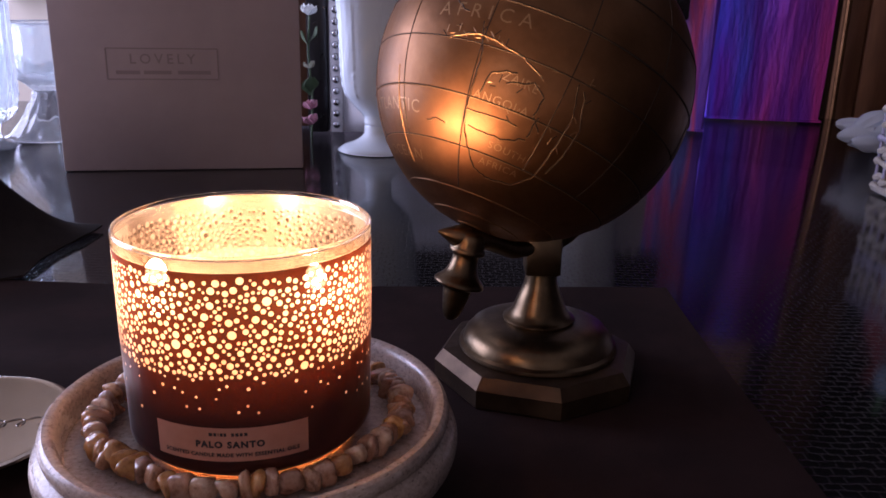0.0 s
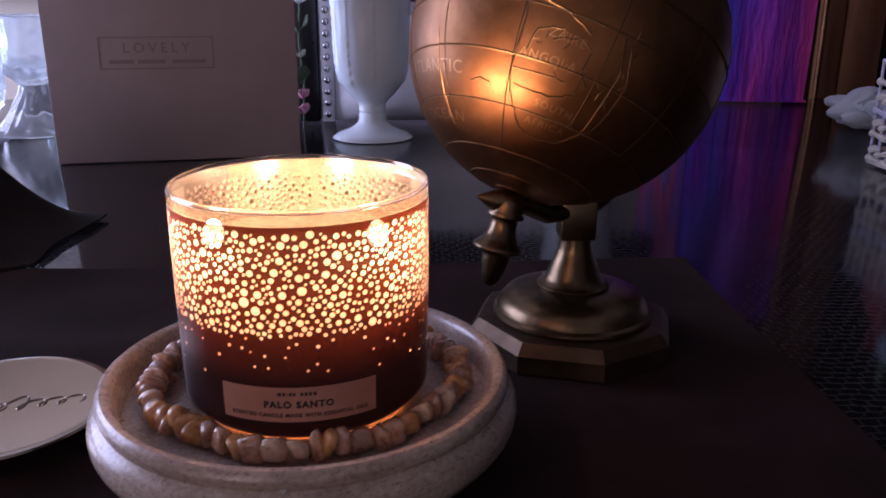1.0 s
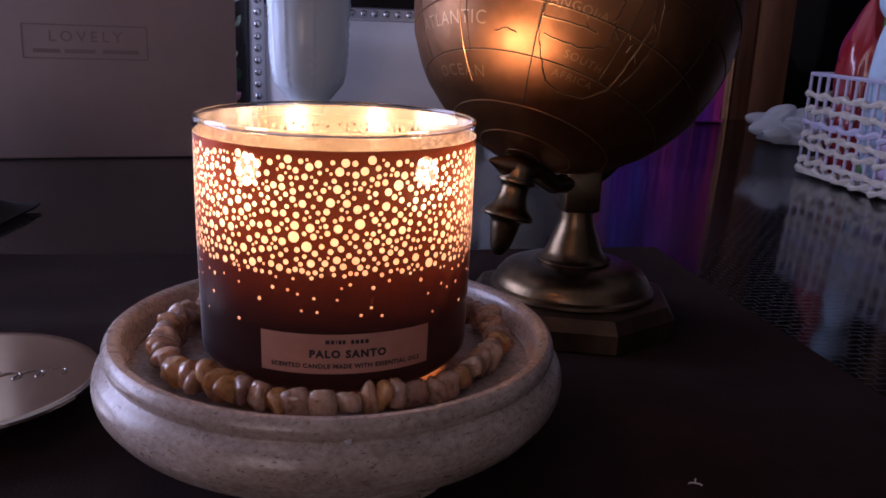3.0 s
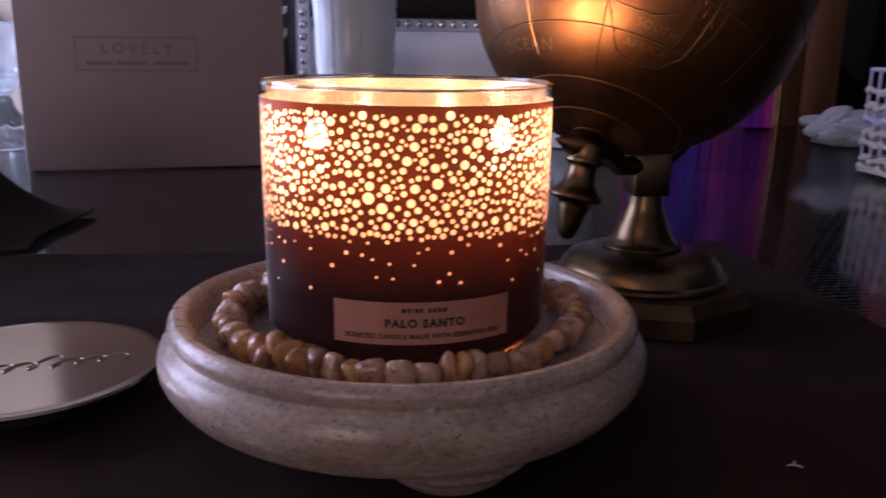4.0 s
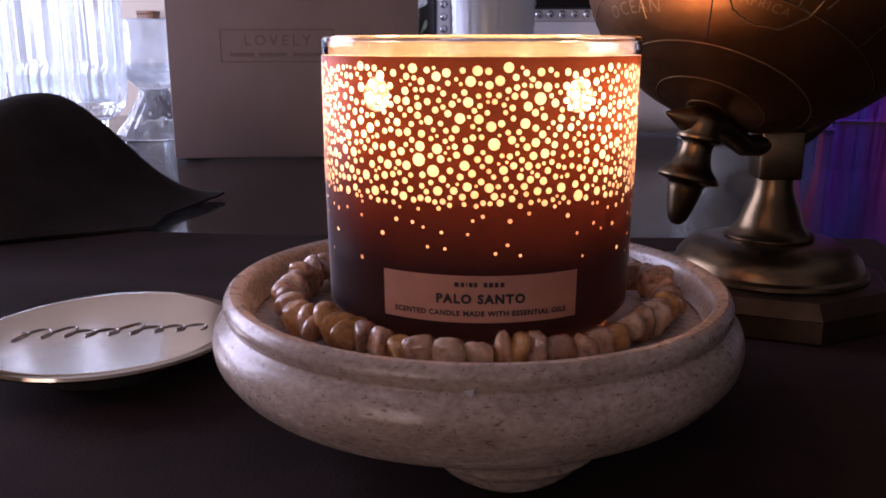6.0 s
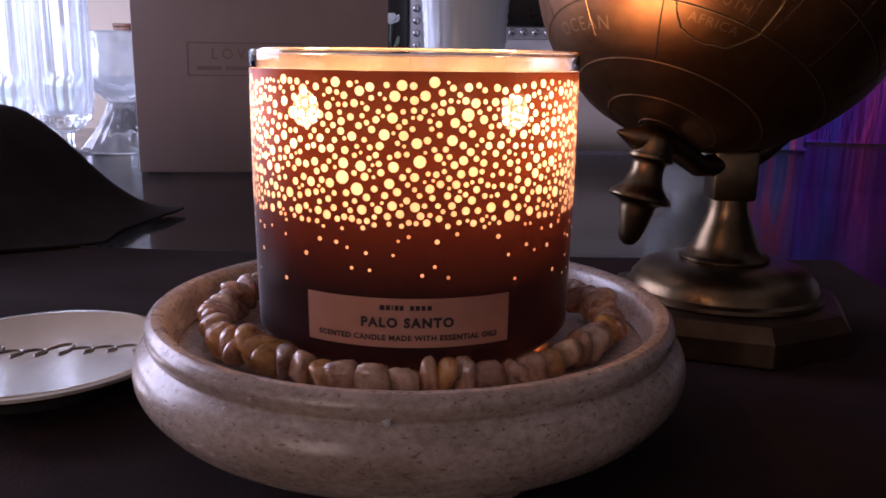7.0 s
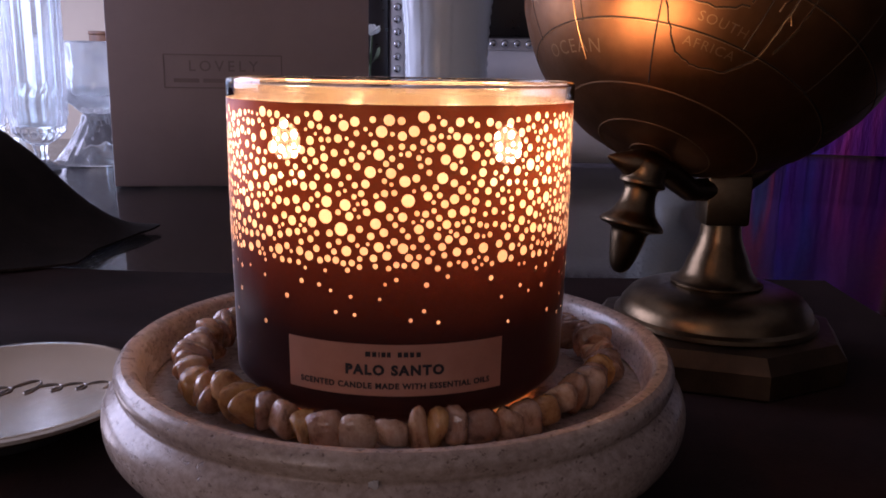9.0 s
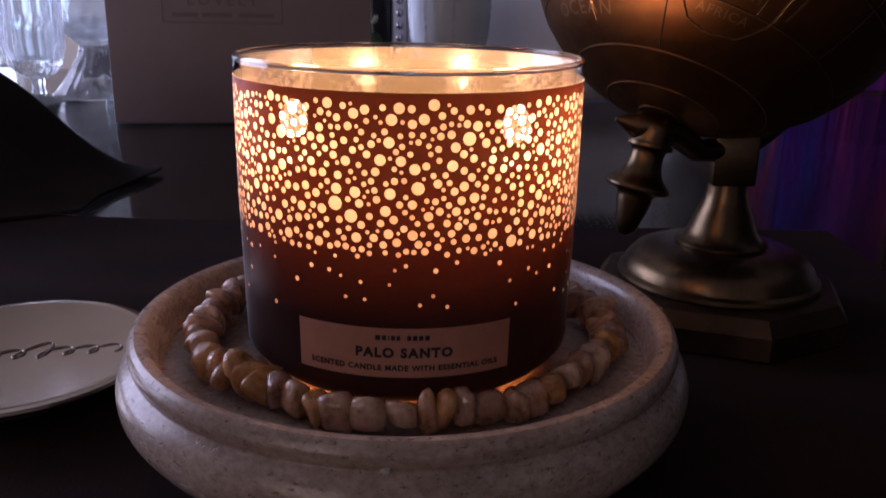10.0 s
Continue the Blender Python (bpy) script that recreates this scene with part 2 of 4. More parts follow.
M_GREEN = surface("green_ribbon", (0.08, 0.22, 0.05), (0.14, 0.32, 0.09), 40, 0.5)
M_BLUE = surface("pale_blue_plush", (0.42, 0.58, 0.75), (0.52, 0.68, 0.84), 40, 0.8, grain=400, bstr=0.4, bdist=0.001)
M_PINK = surface("lilac_plush", (0.55, 0.42, 0.66), (0.66, 0.52, 0.75), 40, 0.8, grain=400, bstr=0.4, bdist=0.001)
M_CREAM = surface("cream_upholstery", (0.72, 0.70, 0.70), (0.82, 0.79, 0.78), 8, 0.55, grain=240, bstr=0.1)
M_BLACKWOOD = surface("black_lacquered_wood", (0.008, 0.007, 0.007), (0.016, 0.013, 0.012), 12, 0.3, grain=90, bstr=0.08)
M_STUD = plain("nickel_stud", (0.62, 0.62, 0.64), 0.22, 1.0)
M_WOOD = surface("dark_walnut", (0.14, 0.06, 0.028), (0.27, 0.125, 0.06), 6, 0.38, grain=60, bstr=0.15, stretch=(6, 6, 0.6))
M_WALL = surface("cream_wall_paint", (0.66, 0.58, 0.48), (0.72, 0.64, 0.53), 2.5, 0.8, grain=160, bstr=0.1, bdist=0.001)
# Walls away from the windows: their shade is put into the paint colour.
M_DARKWALL = surface("mauve_grey_shaded_wall", (0.20, 0.18, 0.20), (0.25, 0.225, 0.25), 2.5, 0.8, grain=160, bstr=0.1, bdist=0.001)
M_SHADEWALL = surface("dark_plum_shaded_wall", (0.035, 0.028, 0.033), (0.05, 0.04, 0.046), 2.5, 0.8, grain=160, bstr=0.1, bdist=0.001)
M_FLOOR = surface("dark_floorboards", (0.05, 0.03, 0.02), (0.09, 0.055, 0.035), 3, 0.45, grain=60, bstr=0.1, stretch=(8, 1, 1))
M_CEIL = surface("white_ceiling_paint", (0.70, 0.69, 0.66), (0.76, 0.75, 0.72), 3, 0.9, grain=150, bstr=0.1)
M_SILL = surface("white_gloss_paint", (0.72, 0.73, 0.74), (0.78, 0.79, 0.80), 5, 0.35, grain=100, bstr=0.05)
M_PANE = glassy("window_glass", (1, 1, 1), 0.0, 1.45)
M_LINT = plain("white_lint", (0.5, 0.49, 0.48), 0.9)

# ---- mesh helpers ----


def part(name, bm, material, parent=None, label="", smooth=True):
    """Links a bmesh as one mesh object, under parent if there is one."""
    me = bpy.data.meshes.new(name)
    bmesh.ops.recalc_face_normals(bm, faces=bm.faces[:])
    bm.to_mesh(me)
    bm.free()
    me.materials.append(material)
    if smooth:
        me.polygons.foreach_set("use_smooth", [True] * len(me.polygons))
        me.set_sharp_from_angle(angle=radians(38))
    ob = new(name, me)
    if parent is not None:
        ob.parent = parent
    if label:
        ob["label"] = label
    return ob


def thing(name, m, label, category, group="", kind=""):
    e = new(name)
    e.empty_display_size = 0.02
    e.matrix_world = m
    return tagged(e, label, category, group, kind)


def lathe(profile, n=48, wobble=None):
    """A turned body from (radius, height) pairs; a radius of 0 closes it."""
    bm = bmesh.new()
    rings = []
    for r, z in profile:
        if r == 0:
            rings.append([bm.verts.new((0, 0, z))])
        else:
            rings.append([bm.verts.new(((r * (wobble(2 * math.pi * i / n, z) if wobble else 1)) * math.cos(2 * math.pi * i / n), (r * (wobble(2 * math.pi * i / n, z) if wobble else 1)) * math.sin(2 * math.pi * i / n), z)) for i in range(n)])
    for a, b in zip(rings, rings[1:]):
        for i in range(n):
            j = (i + 1) % n
            if len(a) == 1 and len(b) == 1:
                continue
            if len(a) == 1:
                bm.faces.new((a[0], b[i], b[j]))
            elif len(b) == 1:
                bm.faces.new((a[i], a[j], b[0]))
            else:
                bm.faces.new((a[i], a[j], b[j], b[i]))
    return bm


def smooth_profile(pts, k=5):
    """Rounds a profile by Catmull-Rom between its points."""
    out = []
    for i in range(len(pts) - 1):
        p0, p1, p2, p3 = pts[max(i - 1, 0)], pts[i], pts[i + 1], pts[min(i + 2, len(pts) - 1)]
        for s in range(k):
            t = s / k
            out.append(tuple(max(0.0 if c == 0 else -9, 0.5 * (2 * p1[c] + (p2[c] - p0[c]) * t + (2 * p0[c] - 5 * p1[c] + 4 * p2[c] - p3[c]) * t * t + (3 * p1[c] - p0[c] - 3 * p2[c] + p3[c]) * t ** 3)) for c in (0, 1)))
    out.append(pts[-1])
    return out


def block(sx, sy, sz, bevel=0.0, centre=(0, 0, 0), seg=2):
    bm = bmesh.new()
    bmesh.ops.create_cube(bm, size=1)
    for v in bm.verts:
        v.co = Vector((v.co.x * sx + centre[0], v.co.y * sy + centre[1], v.co.z * sz + centre[2]))
    if bevel:
        bmesh.ops.bevel(bm, geom=bm.edges[:], offset=bevel, segments=seg, affect="EDGES", profile=0.5)
    return bm


def tube(points, radius, n=8, closed=False):
    """A round rod along points; radius is a number or a list."""
    bm = bmesh.new()
    rings = []
    pts = [Vector(p) for p in points]
    up = Vector((0.13, 0.31, 0.94))
    for i, p in enumerate(pts):
        a = pts[i - 1] if (i or closed) else p
        b = pts[(i + 1) % len(pts)] if (i < len(pts) - 1 or closed) else p
        d = (b - a).normalized()
        u = d.cross(up).normalized()
        w = d.cross(u)
        r = radius[i] if isinstance(radius, (list, tuple)) else radius
        rings.append([bm.verts.new(p + r * (u * math.cos(2 * math.pi * k / n) + w * math.sin(2 * math.pi * k / n))) for k in range(n)])
    pairs = list(zip(rings, rings[1:])) + ([(rings[-1], rings[0])] if closed else [])
    for a, b in pairs:
        for k in range(n):
            bm.faces.new((a[k], a[(k + 1) % n], b[(k + 1) % n], b[k]))
    if not closed:
        bm.faces.new(rings[0])
        bm.faces.new(rings[-1])
    return bm


def sheet(nx, ny, f, thick=0.0):
    """A sheet from f(u, v) -> (x, y, z), u and v from 0 to 1, given a thickness downwards."""
    bm = bmesh.new()
    g = [[bm.verts.new(f(i / nx, j / ny)) for j in range(ny + 1)] for i in range(nx + 1)]
    for i in range(nx):
        for j in range(ny):
            bm.faces.new((g[i][j], g[i + 1][j], g[i + 1][j + 1], g[i][j + 1]))
    if thick:
        bmesh.ops.recalc_face_normals(bm, faces=bm.faces[:])
        bmesh.ops.solidify(bm, geom=bm.faces[:], thickness=thick)
    return bm


def lettering(text, size, spacing=1.0, bold=0.0):
    """Flat letters, centred on the origin in the xy plane, as a bmesh."""
    cu = bpy.data.curves.new("letters", "FONT")
    cu.body, cu.size, cu.align_x, cu.align_y, cu.space_character = text, size, "CENTER", "CENTER", spacing
    cu.resolution_u, cu.offset = 3, bold * size
    ob = bpy.data.objects.new("letters", cu)
    scene.collection.objects.link(ob)
    dg = bpy.context.evaluated_depsgraph_get()
    me = bpy.data.meshes.new_from_object(ob.evaluated_get(dg))
    bm = bmesh.new()
    bm.from_mesh(me)
    bpy.data.objects.remove(ob)
    bpy.data.curves.remove(cu)
    bpy.data.meshes.remove(me)
    return bm


def bars(rows):
    """Flat bars (x, y, width, height) standing for print too small to read."""
    bm = bmesh.new()
    for x, y, w, h in rows:
        bm.faces.new([bm.verts.new((x + a * w / 2, y + b * h / 2, 0)) for a, b in ((-1, -1), (1, -1), (1, 1), (-1, 1))])
    return bm


def fine(bm, cuts=2):
    bmesh.ops.triangulate(bm, faces=bm.faces[:])
    bmesh.ops.subdivide_edges(bm, edges=bm.edges[:], cuts=cuts)
    return bm


# ---- the room ----
FLOOR, TOP = -0.75, 1.75
X0, X1, Y0, Y1 = -2.0, 2.2, -1.6, 2.6


def wall_with_opening(name, along, at, a0, a1, o0, o1, z0, z1, material, label):
    """A wall 0.12 thick along x or y, with an opening from o0 to o1 and z0 to z1."""
    bm = bmesh.new()
    for p, q, r, s in ((a0, o0, FLOOR, TOP), (o1, a1, FLOOR, TOP), (o0, o1, FLOOR, z0), (o0, o1, z1, TOP)):
        if q - p < 1e-4 or s - r < 1e-4:
            continue
        v = bmesh.ops.create_cube(bm, size=1)["verts"]
        for k in v:
            u, w, z = k.co.x * (q - p) + (p + q) / 2, k.co.y * 0.12 + at, k.co.z * (s - r) + (r + s) / 2
            k.co = (u, w, z) if along == "x" else (w, u, z)
    return tagged(part(name, bm, material, smooth=False), label, "wall", kind="structure")


wall_with_opening("wall_west", "y", X0 - 0.06, Y0, Y1, 0.45, 1.85, -0.25, 1.15, M_WALL, "cream painted wall with a wide window opening")
wall_with_opening("wall_south", "x", Y0 - 0.06, X0, X1, -1.7, -0.7, -0.15, 1.05, M_WALL, "unseen cream wall with an opening added for the fill")
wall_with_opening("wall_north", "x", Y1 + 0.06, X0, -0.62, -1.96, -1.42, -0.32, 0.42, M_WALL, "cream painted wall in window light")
tagged(part("wall_north_dark", block(X1 + 0.62, 0.12, TOP - FLOOR, 0, ((X1 - 0.62) / 2, Y1 + 0.06, (TOP + FLOOR) / 2)), M_DARKWALL, smooth=False), "north wall coloured mauve-grey for its deep shade", "wall", kind="structure")
tagged(part("wall_east", block(0.12, Y1 - Y0, TOP - FLOOR, 0, (X1 + 0.06, (Y0 + Y1) / 2, (TOP + FLOOR) / 2)), M_SHADEWALL, smooth=False), "east wall coloured dark plum for its deep shade", "wall", kind="structure")
tagged(part("floor", block(X1 - X0 + 0.3, Y1 - Y0 + 0.3, 0.1, 0, ((X0 + X1) / 2, (Y0 + Y1) / 2, FLOOR - 0.05)), M_FLOOR, smooth=False), "dark stained wooden floor", "floor", kind="structure")
tagged(part("ceiling", block(X1 - X0 + 0.3, Y1 - Y0 + 0.3, 0.1, 0, ((X0 + X1) / 2, (Y0 + Y1) / 2, TOP + 0.05)), M_CEIL, smooth=False), "white painted ceiling", "ceiling", kind="structure")


def window(name, m, w, h):
    """A window in its opening: outer frame, a mullion, two panes, a sill. Local x along the wall, y outwards."""
    e = thing(name, m, "white painted window with two clear panes", "window", kind="structure")
    for nm, bm in (("window_frame", block(w, 0.05, 0.05, 0.004, (0, 0, 0.025))), ("window_frame", block(w, 0.05, 0.05, 0.004, (0, 0, h - 0.025))),
                   ("window_frame", block(0.05, 0.05, h - 0.1, 0.004, (-w / 2 + 0.025, 0, h / 2))), ("window_frame", block(0.05, 0.05, h - 0.1, 0.004, (w / 2 - 0.025, 0, h / 2))),
                   ("mullion", block(0.04, 0.045, h - 0.1, 0.004, (0, 0, h / 2)))):
        part(nm, bm, M_SILL, e)
    for s in (-1, 1):
        p = part("pane", block(w / 2 - 0.07, 0.006, h - 0.1, 0, (s * (w / 4 - 0.0025), 0, h / 2)), M_PANE, e, smooth=False)
        p.visible_shadow = False
    return e


window("window_3", pose(-1.69, Y1 + 0.08, -0.32), 0.54, 0.74)
window("window_1", pose(X0 - 0.08, 1.15, -0.25, 0, 0, 90), 1.4, 1.4)
# Unseen rear window, added to house the fill lamp.
window("window_2", pose(-1.2, Y0 - 0.08, -0.15), 1.0, 1.2)

# ---- the table ----
table = thing("dining_table", pose(0, 0, FLOOR), "dining table covered in glossy black crocodile-embossed leather", "table")
TX0, TX1, TY0, TY1 = -0.95, 1.0, -0.35, 1.52
part("tabletop", block(TX1 - TX0, TY1 - TY0, 0.05, 0.006, ((TX0 + TX1) / 2, (TY0 + TY1) / 2, -FLOOR - 0.025), 3), M_TABLE, table)
for sx in (TX0 + 0.09, TX1 - 0.09):
    for sy in (TY0 + 0.09, TY1 - 0.09):
        part("leg", block(0.08, 0.08, -FLOOR - 0.05, 0.006, (sx, sy, (-FLOOR - 0.05) / 2)), M_BLACKWOOD, table)

CL = 0.0016


def runner(u, v):
    x, y = -0.62 + 0.79 * u, -0.30 + 0.865 * v
    y += 0.02 * u
    ridge = 0.0035 * math.exp(-((y - 0.46 - 0.03 * math.sin(7 * x)) / 0.02) ** 2) * max(0.0, min(1, (0.02 - x) / 0.2))
    return x + 0.004 * math.sin(9 * y), y + 0.004 * math.sin(11 * x), CL + ridge + 0.0006 * noise.noise((x * 14, y * 14, 0))


tagged(part("table_runner", sheet(70, 70, runner, 0.0014), M_CLOTH), "dark brown woven cloth lying flat on the table", "cloth")


def folded(u, v):
    """A stiff dark cloth that rises from its straight edge to a hump."""
    s = u
    x = -0.306 - 0.56 * s - 0.004 * math.sin(5 * v)
    hump = 0.079 * math.exp(-((s - 0.20) / 0.125) ** 2) + 0.045 * math.exp(-((s - 0.46) / 0.20) ** 2)
    y = 0.715 - (1 - v) * (0.137 + 0.16 * min(1.0, 2.6 * s)) + 0.008 * math.sin(9 * s)
    rise = math.sin(math.pi / 2 * v / 0.78) if v < 0.78 else math.cos(math.pi / 2 * (v - 0.78) / 0.22)
    z = 0.0046 + hump * rise * (1 - math.exp(-s * 13)) + 0.0012 * noise.noise((s * 9, v * 5, 2))
    return x, y, z


tagged(part("folded_napkin", sheet(60, 24, folded, 0.0016), M_FOLD), "black cloth napkin raised in a soft fold", "napkin")

# ---- the stone dish ----
CX, CY = -0.0768, 0.3115
dish = thing("pedestal_dish", pose(CX - 0.0005, CY, CL), "round grey travertine dish on three stubby feet", "dish")
outer = smooth_profile([(0.030, 0.0106), (0.046, 0.0113), (0.0625, 0.0132), (0.0760, 0.0178), (0.0832, 0.0252), (0.0850, 0.0312), (0.0838, 0.0362), (0.0812, 0.0390), (0.0804, 0.0400), (0.0810, 0.0414), (0.0812, 0.0436), (0.0803, 0.0456)], 5)
inner = smooth_profile([(0.0790, 0.0466), (0.0764, 0.0463), (0.0748, 0.0445), (0.0735, 0.0400), (0.0722, 0.0364), (0.0690, 0.0350), (0.03, 0.0348), (0, 0.0348)], 3)
part("bowl", lathe([(0, 0.0105)] + outer + inner, 112), M_STONE, dish)
for k in range(3):
    ft = lathe(smooth_profile([(0, 0.0), (0.0105, 0.0), (0.0140, 0.0012), (0.0195, 0.0050), (0.0230, 0.0090), (0.0255, 0.0130), (0, 0.0130)], 4), 40)
    part("foot", ft, M_STONE, dish, "short rounded stone foot").matrix_basis = pose(0.045 * math.cos(radians(120 * k - 75.5)), 0.045 * math.sin(radians(120 * k - 75.5)), 0)
DISH = CL + 0.0348

# ---- the candle ----
candle = thing("jar_candle", pose(CX, CY, DISH), "lit scented candle in a dark dotted glass jar", "candle")
CR, CH = 0.0487, 0.0886
COAT0, COAT1 = 0.0190, 0.0831
WAX = 0.0630


def jar_radius(z):
    if z < 0.010:
        return CR - 0.0085 * (1 - z / 0.010) ** 2
    return CR - 0.0009 * max(0.0, (0.05 - z) / 0.05)


zs = [0.0, 0.001, 0.0025, 0.0045, 0.007, 0.010, 0.014, COAT0]
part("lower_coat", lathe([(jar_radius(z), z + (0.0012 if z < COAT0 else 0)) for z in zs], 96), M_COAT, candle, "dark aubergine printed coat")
part("inner_print", lathe([(jar_radius(z) - 0.0022, z) for z in (WAX, 0.067, 0.074, 0.081, CH - 0.0015)], 96), M_LINER, candle, "cream inner face of the print")
rim = part("glass_rim", lathe([(CR - 0.0002, COAT1 + 0.0002), (CR + 0.0001, COAT1 + 0.0006), (CR + 0.0001, CH - 0.0012)], 96), M_THIN, candle, "clear glass rim")
lip = part("glass_lip", tube([((CR - 0.0008) * math.cos(2 * math.pi * i / 96), (CR - 0.0008) * math.sin(2 * math.pi * i / 96), CH - 0.0009) for i in range(96)], 0.0009, 10, True), M_CLEAR, candle, "rounded clear glass lip")
lip.visible_shadow = False
rim.visible_shadow = False
part("glass_base", lathe([(0, 0.0), (0.0385, 0.0), (0.0412, 0.0006), (0.0418, 0.0016), (0.0405, 0.0024)], 64), M_FROST, candle, "thick clear glass foot of the jar")
part("wax", lathe([(0, 0.003), (CR - 0.012, 0.003), (CR - 0.0034, 0.012), (CR - 0.0034, WAX + 0.0006), (CR - 0.006, WAX), (0, WAX - 0.0004)], 64), M_WAX, candle, "cream melted wax")
m_flame, n_, l_, b_ = mat("flame")
b_.inputs["Base Color"].default_value = (1, 0.6, 0.2, 1)
b_.inputs["Emission Color"].default_value, b_.inputs["Emission Strength"].default_value = (1.0, 0.68, 0.36, 1), 440.0
WICKS = ((-0.0300, -0.0160), (0.0298, -0.0170))
for wx, wy in WICKS:
    part("wick", tube([(wx, wy, WAX - 0.001), (wx, wy, WAX + 0.003), (wx + 0.001, wy, WAX + 0.0055)], 0.0011, 6), M_WICK, candle, "burnt wick")
    fl = lathe(smooth_profile([(0, 0.0), (0.0028, 0.0014), (0.0038, 0.0044), (0.0034, 0.0074), (0.0017, 0.0098), (0, 0.0106)], 3), 12)
    bmesh.ops.translate(fl, verts=fl.verts[:], vec=(wx, wy, WAX + 0.0035))
    f = part("flame", fl, m_flame, candle, "warm yellow flame")
    f.visible_shadow = False
    d = bpy.data.lights.new("flame_light", "POINT")
    d.energy, d.color, d.shadow_soft_size = 0.45, (1.0, 0.46, 0.18), 0.003
    o = new("flame_light", d)
    o.location = (CX + wx, CY + wy, DISH + WAX + 0.0095)


def on_jar(bm, off, a0=0.0):
    """Wraps flat things (x along the jar, y up) round the jar; 0 faces the walk's middle."""
    for v in bm.verts:
        r = jar_radius(max(0.0, v.co.y - 0.0012)) + off
        a = a0 + v.co.x / CR
        v.co = Vector((r * math.sin(a), -r * math.cos(a), v.co.y))
    return bm


# printed dots: darts of mixed size that keep clear of one another
rng = random.Random(11)
dots, cell = [], {}
for size, tries in ((0.0016, 45), (0.00122, 420), (0.00096, 2300), (0.00072, 9000), (0.00048, 6000)):
    for _ in range(tries):
        u, z = rng.uniform(-math.pi + 0.045, math.pi - 0.045) * CR, rng.uniform(0.026, COAT1 - 0.0025)
        r = size * rng.uniform(0.86, 1.12)
        low = (z - 0.026) / 0.0185
        if z < 0.0445 and (r > 0.00066 or rng.random() > 0.02 + 0.15 * low ** 2.0):
            continue
        if z > COAT1 - 0.006 and r > 0.0014:
            continue
        k = (int(u // 0.004), int(z // 0.004))
        gap = 0.00044 if z > 0.043 else 0.0024 - 0.0016 * max(0.0, low - 0.4)
        if any((u - p) ** 2 + (z - q) ** 2 < (r + s + gap) ** 2 for i in (-1, 0, 1) for j in (-1, 0, 1) for p, q, s in cell.get((k[0] + i, k[1] + j), ())):
            continue
        cell.setdefault(k, []).append((u, z, r))
        dots.append((u, z, r))


def wrap(points, off):
    out = []
    for u, z in points:
        r = jar_radius(z) + off
        out.append((r * math.sin(u / CR), -r * math.cos(u / CR), z))
    return out


# the coat is one sheet with a hole for each dot, and the dots fill the holes
flat, loops = [], []
for u, z, r in dots:
    loops.append(list(range(len(flat), len(flat) + 10)))
    flat += [Vector((u + r * math.cos(math.pi * i / 5), z + r * math.sin(math.pi * i / 5))) for i in range(10)]
for i in range(121):
    for j in range(10):
        flat.append(Vector(((-math.pi + 2 * math.pi * i / 120) * CR, COAT0 + (COAT1 - COAT0) * j / 9)))
cv, ce, cf, _, _, co = delaunay_2d_cdt(flat, [], loops, 0, 1e-7, True)
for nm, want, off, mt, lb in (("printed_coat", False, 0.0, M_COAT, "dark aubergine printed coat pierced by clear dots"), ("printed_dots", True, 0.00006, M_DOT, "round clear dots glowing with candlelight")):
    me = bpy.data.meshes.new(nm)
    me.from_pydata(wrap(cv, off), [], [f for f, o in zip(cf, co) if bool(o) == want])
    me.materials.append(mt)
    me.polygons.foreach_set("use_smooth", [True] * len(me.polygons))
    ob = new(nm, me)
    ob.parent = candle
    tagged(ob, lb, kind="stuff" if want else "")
# Clear dots from within: their darkness is put in as brown discs.
vs, fs = [], []
for u, z, r in dots:
    if abs(u) > CR * 1.3 and z - r > WAX:
        fs.append(tuple(range(len(vs), len(vs) + 10)))
        vs += wrap([(u + 0.72 * r * math.cos(math.pi * i / 5), z + 0.72 * r * math.sin(math.pi * i / 5)) for i in range(10)], -0.0025)
me = bpy.data.meshes.new("inner_dots")
me.from_pydata(vs, [], fs)
me.materials.append(M_INDOT)
ob = new("inner_dots", me)
ob.parent = candle
tagged(ob, "clear dots coloured dark as they look from inside", kind="stuff")
LA = 0.055
lab = bmesh.new()
bmesh.ops.create_grid(lab, x_segments=24, y_segments=1, size=0.5)
for v in lab.verts:
    v.co = Vector((v.co.x * 0.0575, v.co.y * 0.0134 + 0.0187, 0))
label = part("label", on_jar(lab, 0.0002, LA), M_LABEL, candle, "copper-pink rectangular paper label")
for txt, size, zz, sp, bold in (("PALO SANTO", 0.0035, 0.0187, 1.22, 0.052), ("SCENTED CANDLE MADE WITH ESSENTIAL OILS", 0.00208, 0.0146, 1.13, 0.038)):
    lt = lettering(txt, size, sp, bold)
    fine(lt, 1)
    for v in lt.verts:
        v.co.y += zz
    part("lettering", on_jar(lt, 0.00036, LA), M_INK, label, "", smooth=False)
for k, (x, w) in enumerate(((-0.0066, 0.0013), (-0.0050, 0.0010), (-0.0038, 0.0003), (-0.0027, 0.0010), (-0.0014, 0.0009), (0.0013, 0.0010), (0.0028, 0.0011), (0.0043, 0.0010), (0.0059, 0.0011))):
    part("print_bar", on_jar(fine(bars([(x, 0.0229, w, 0.0013)]), 1), 0.00036, LA), M_INK, label, "", smooth=False)


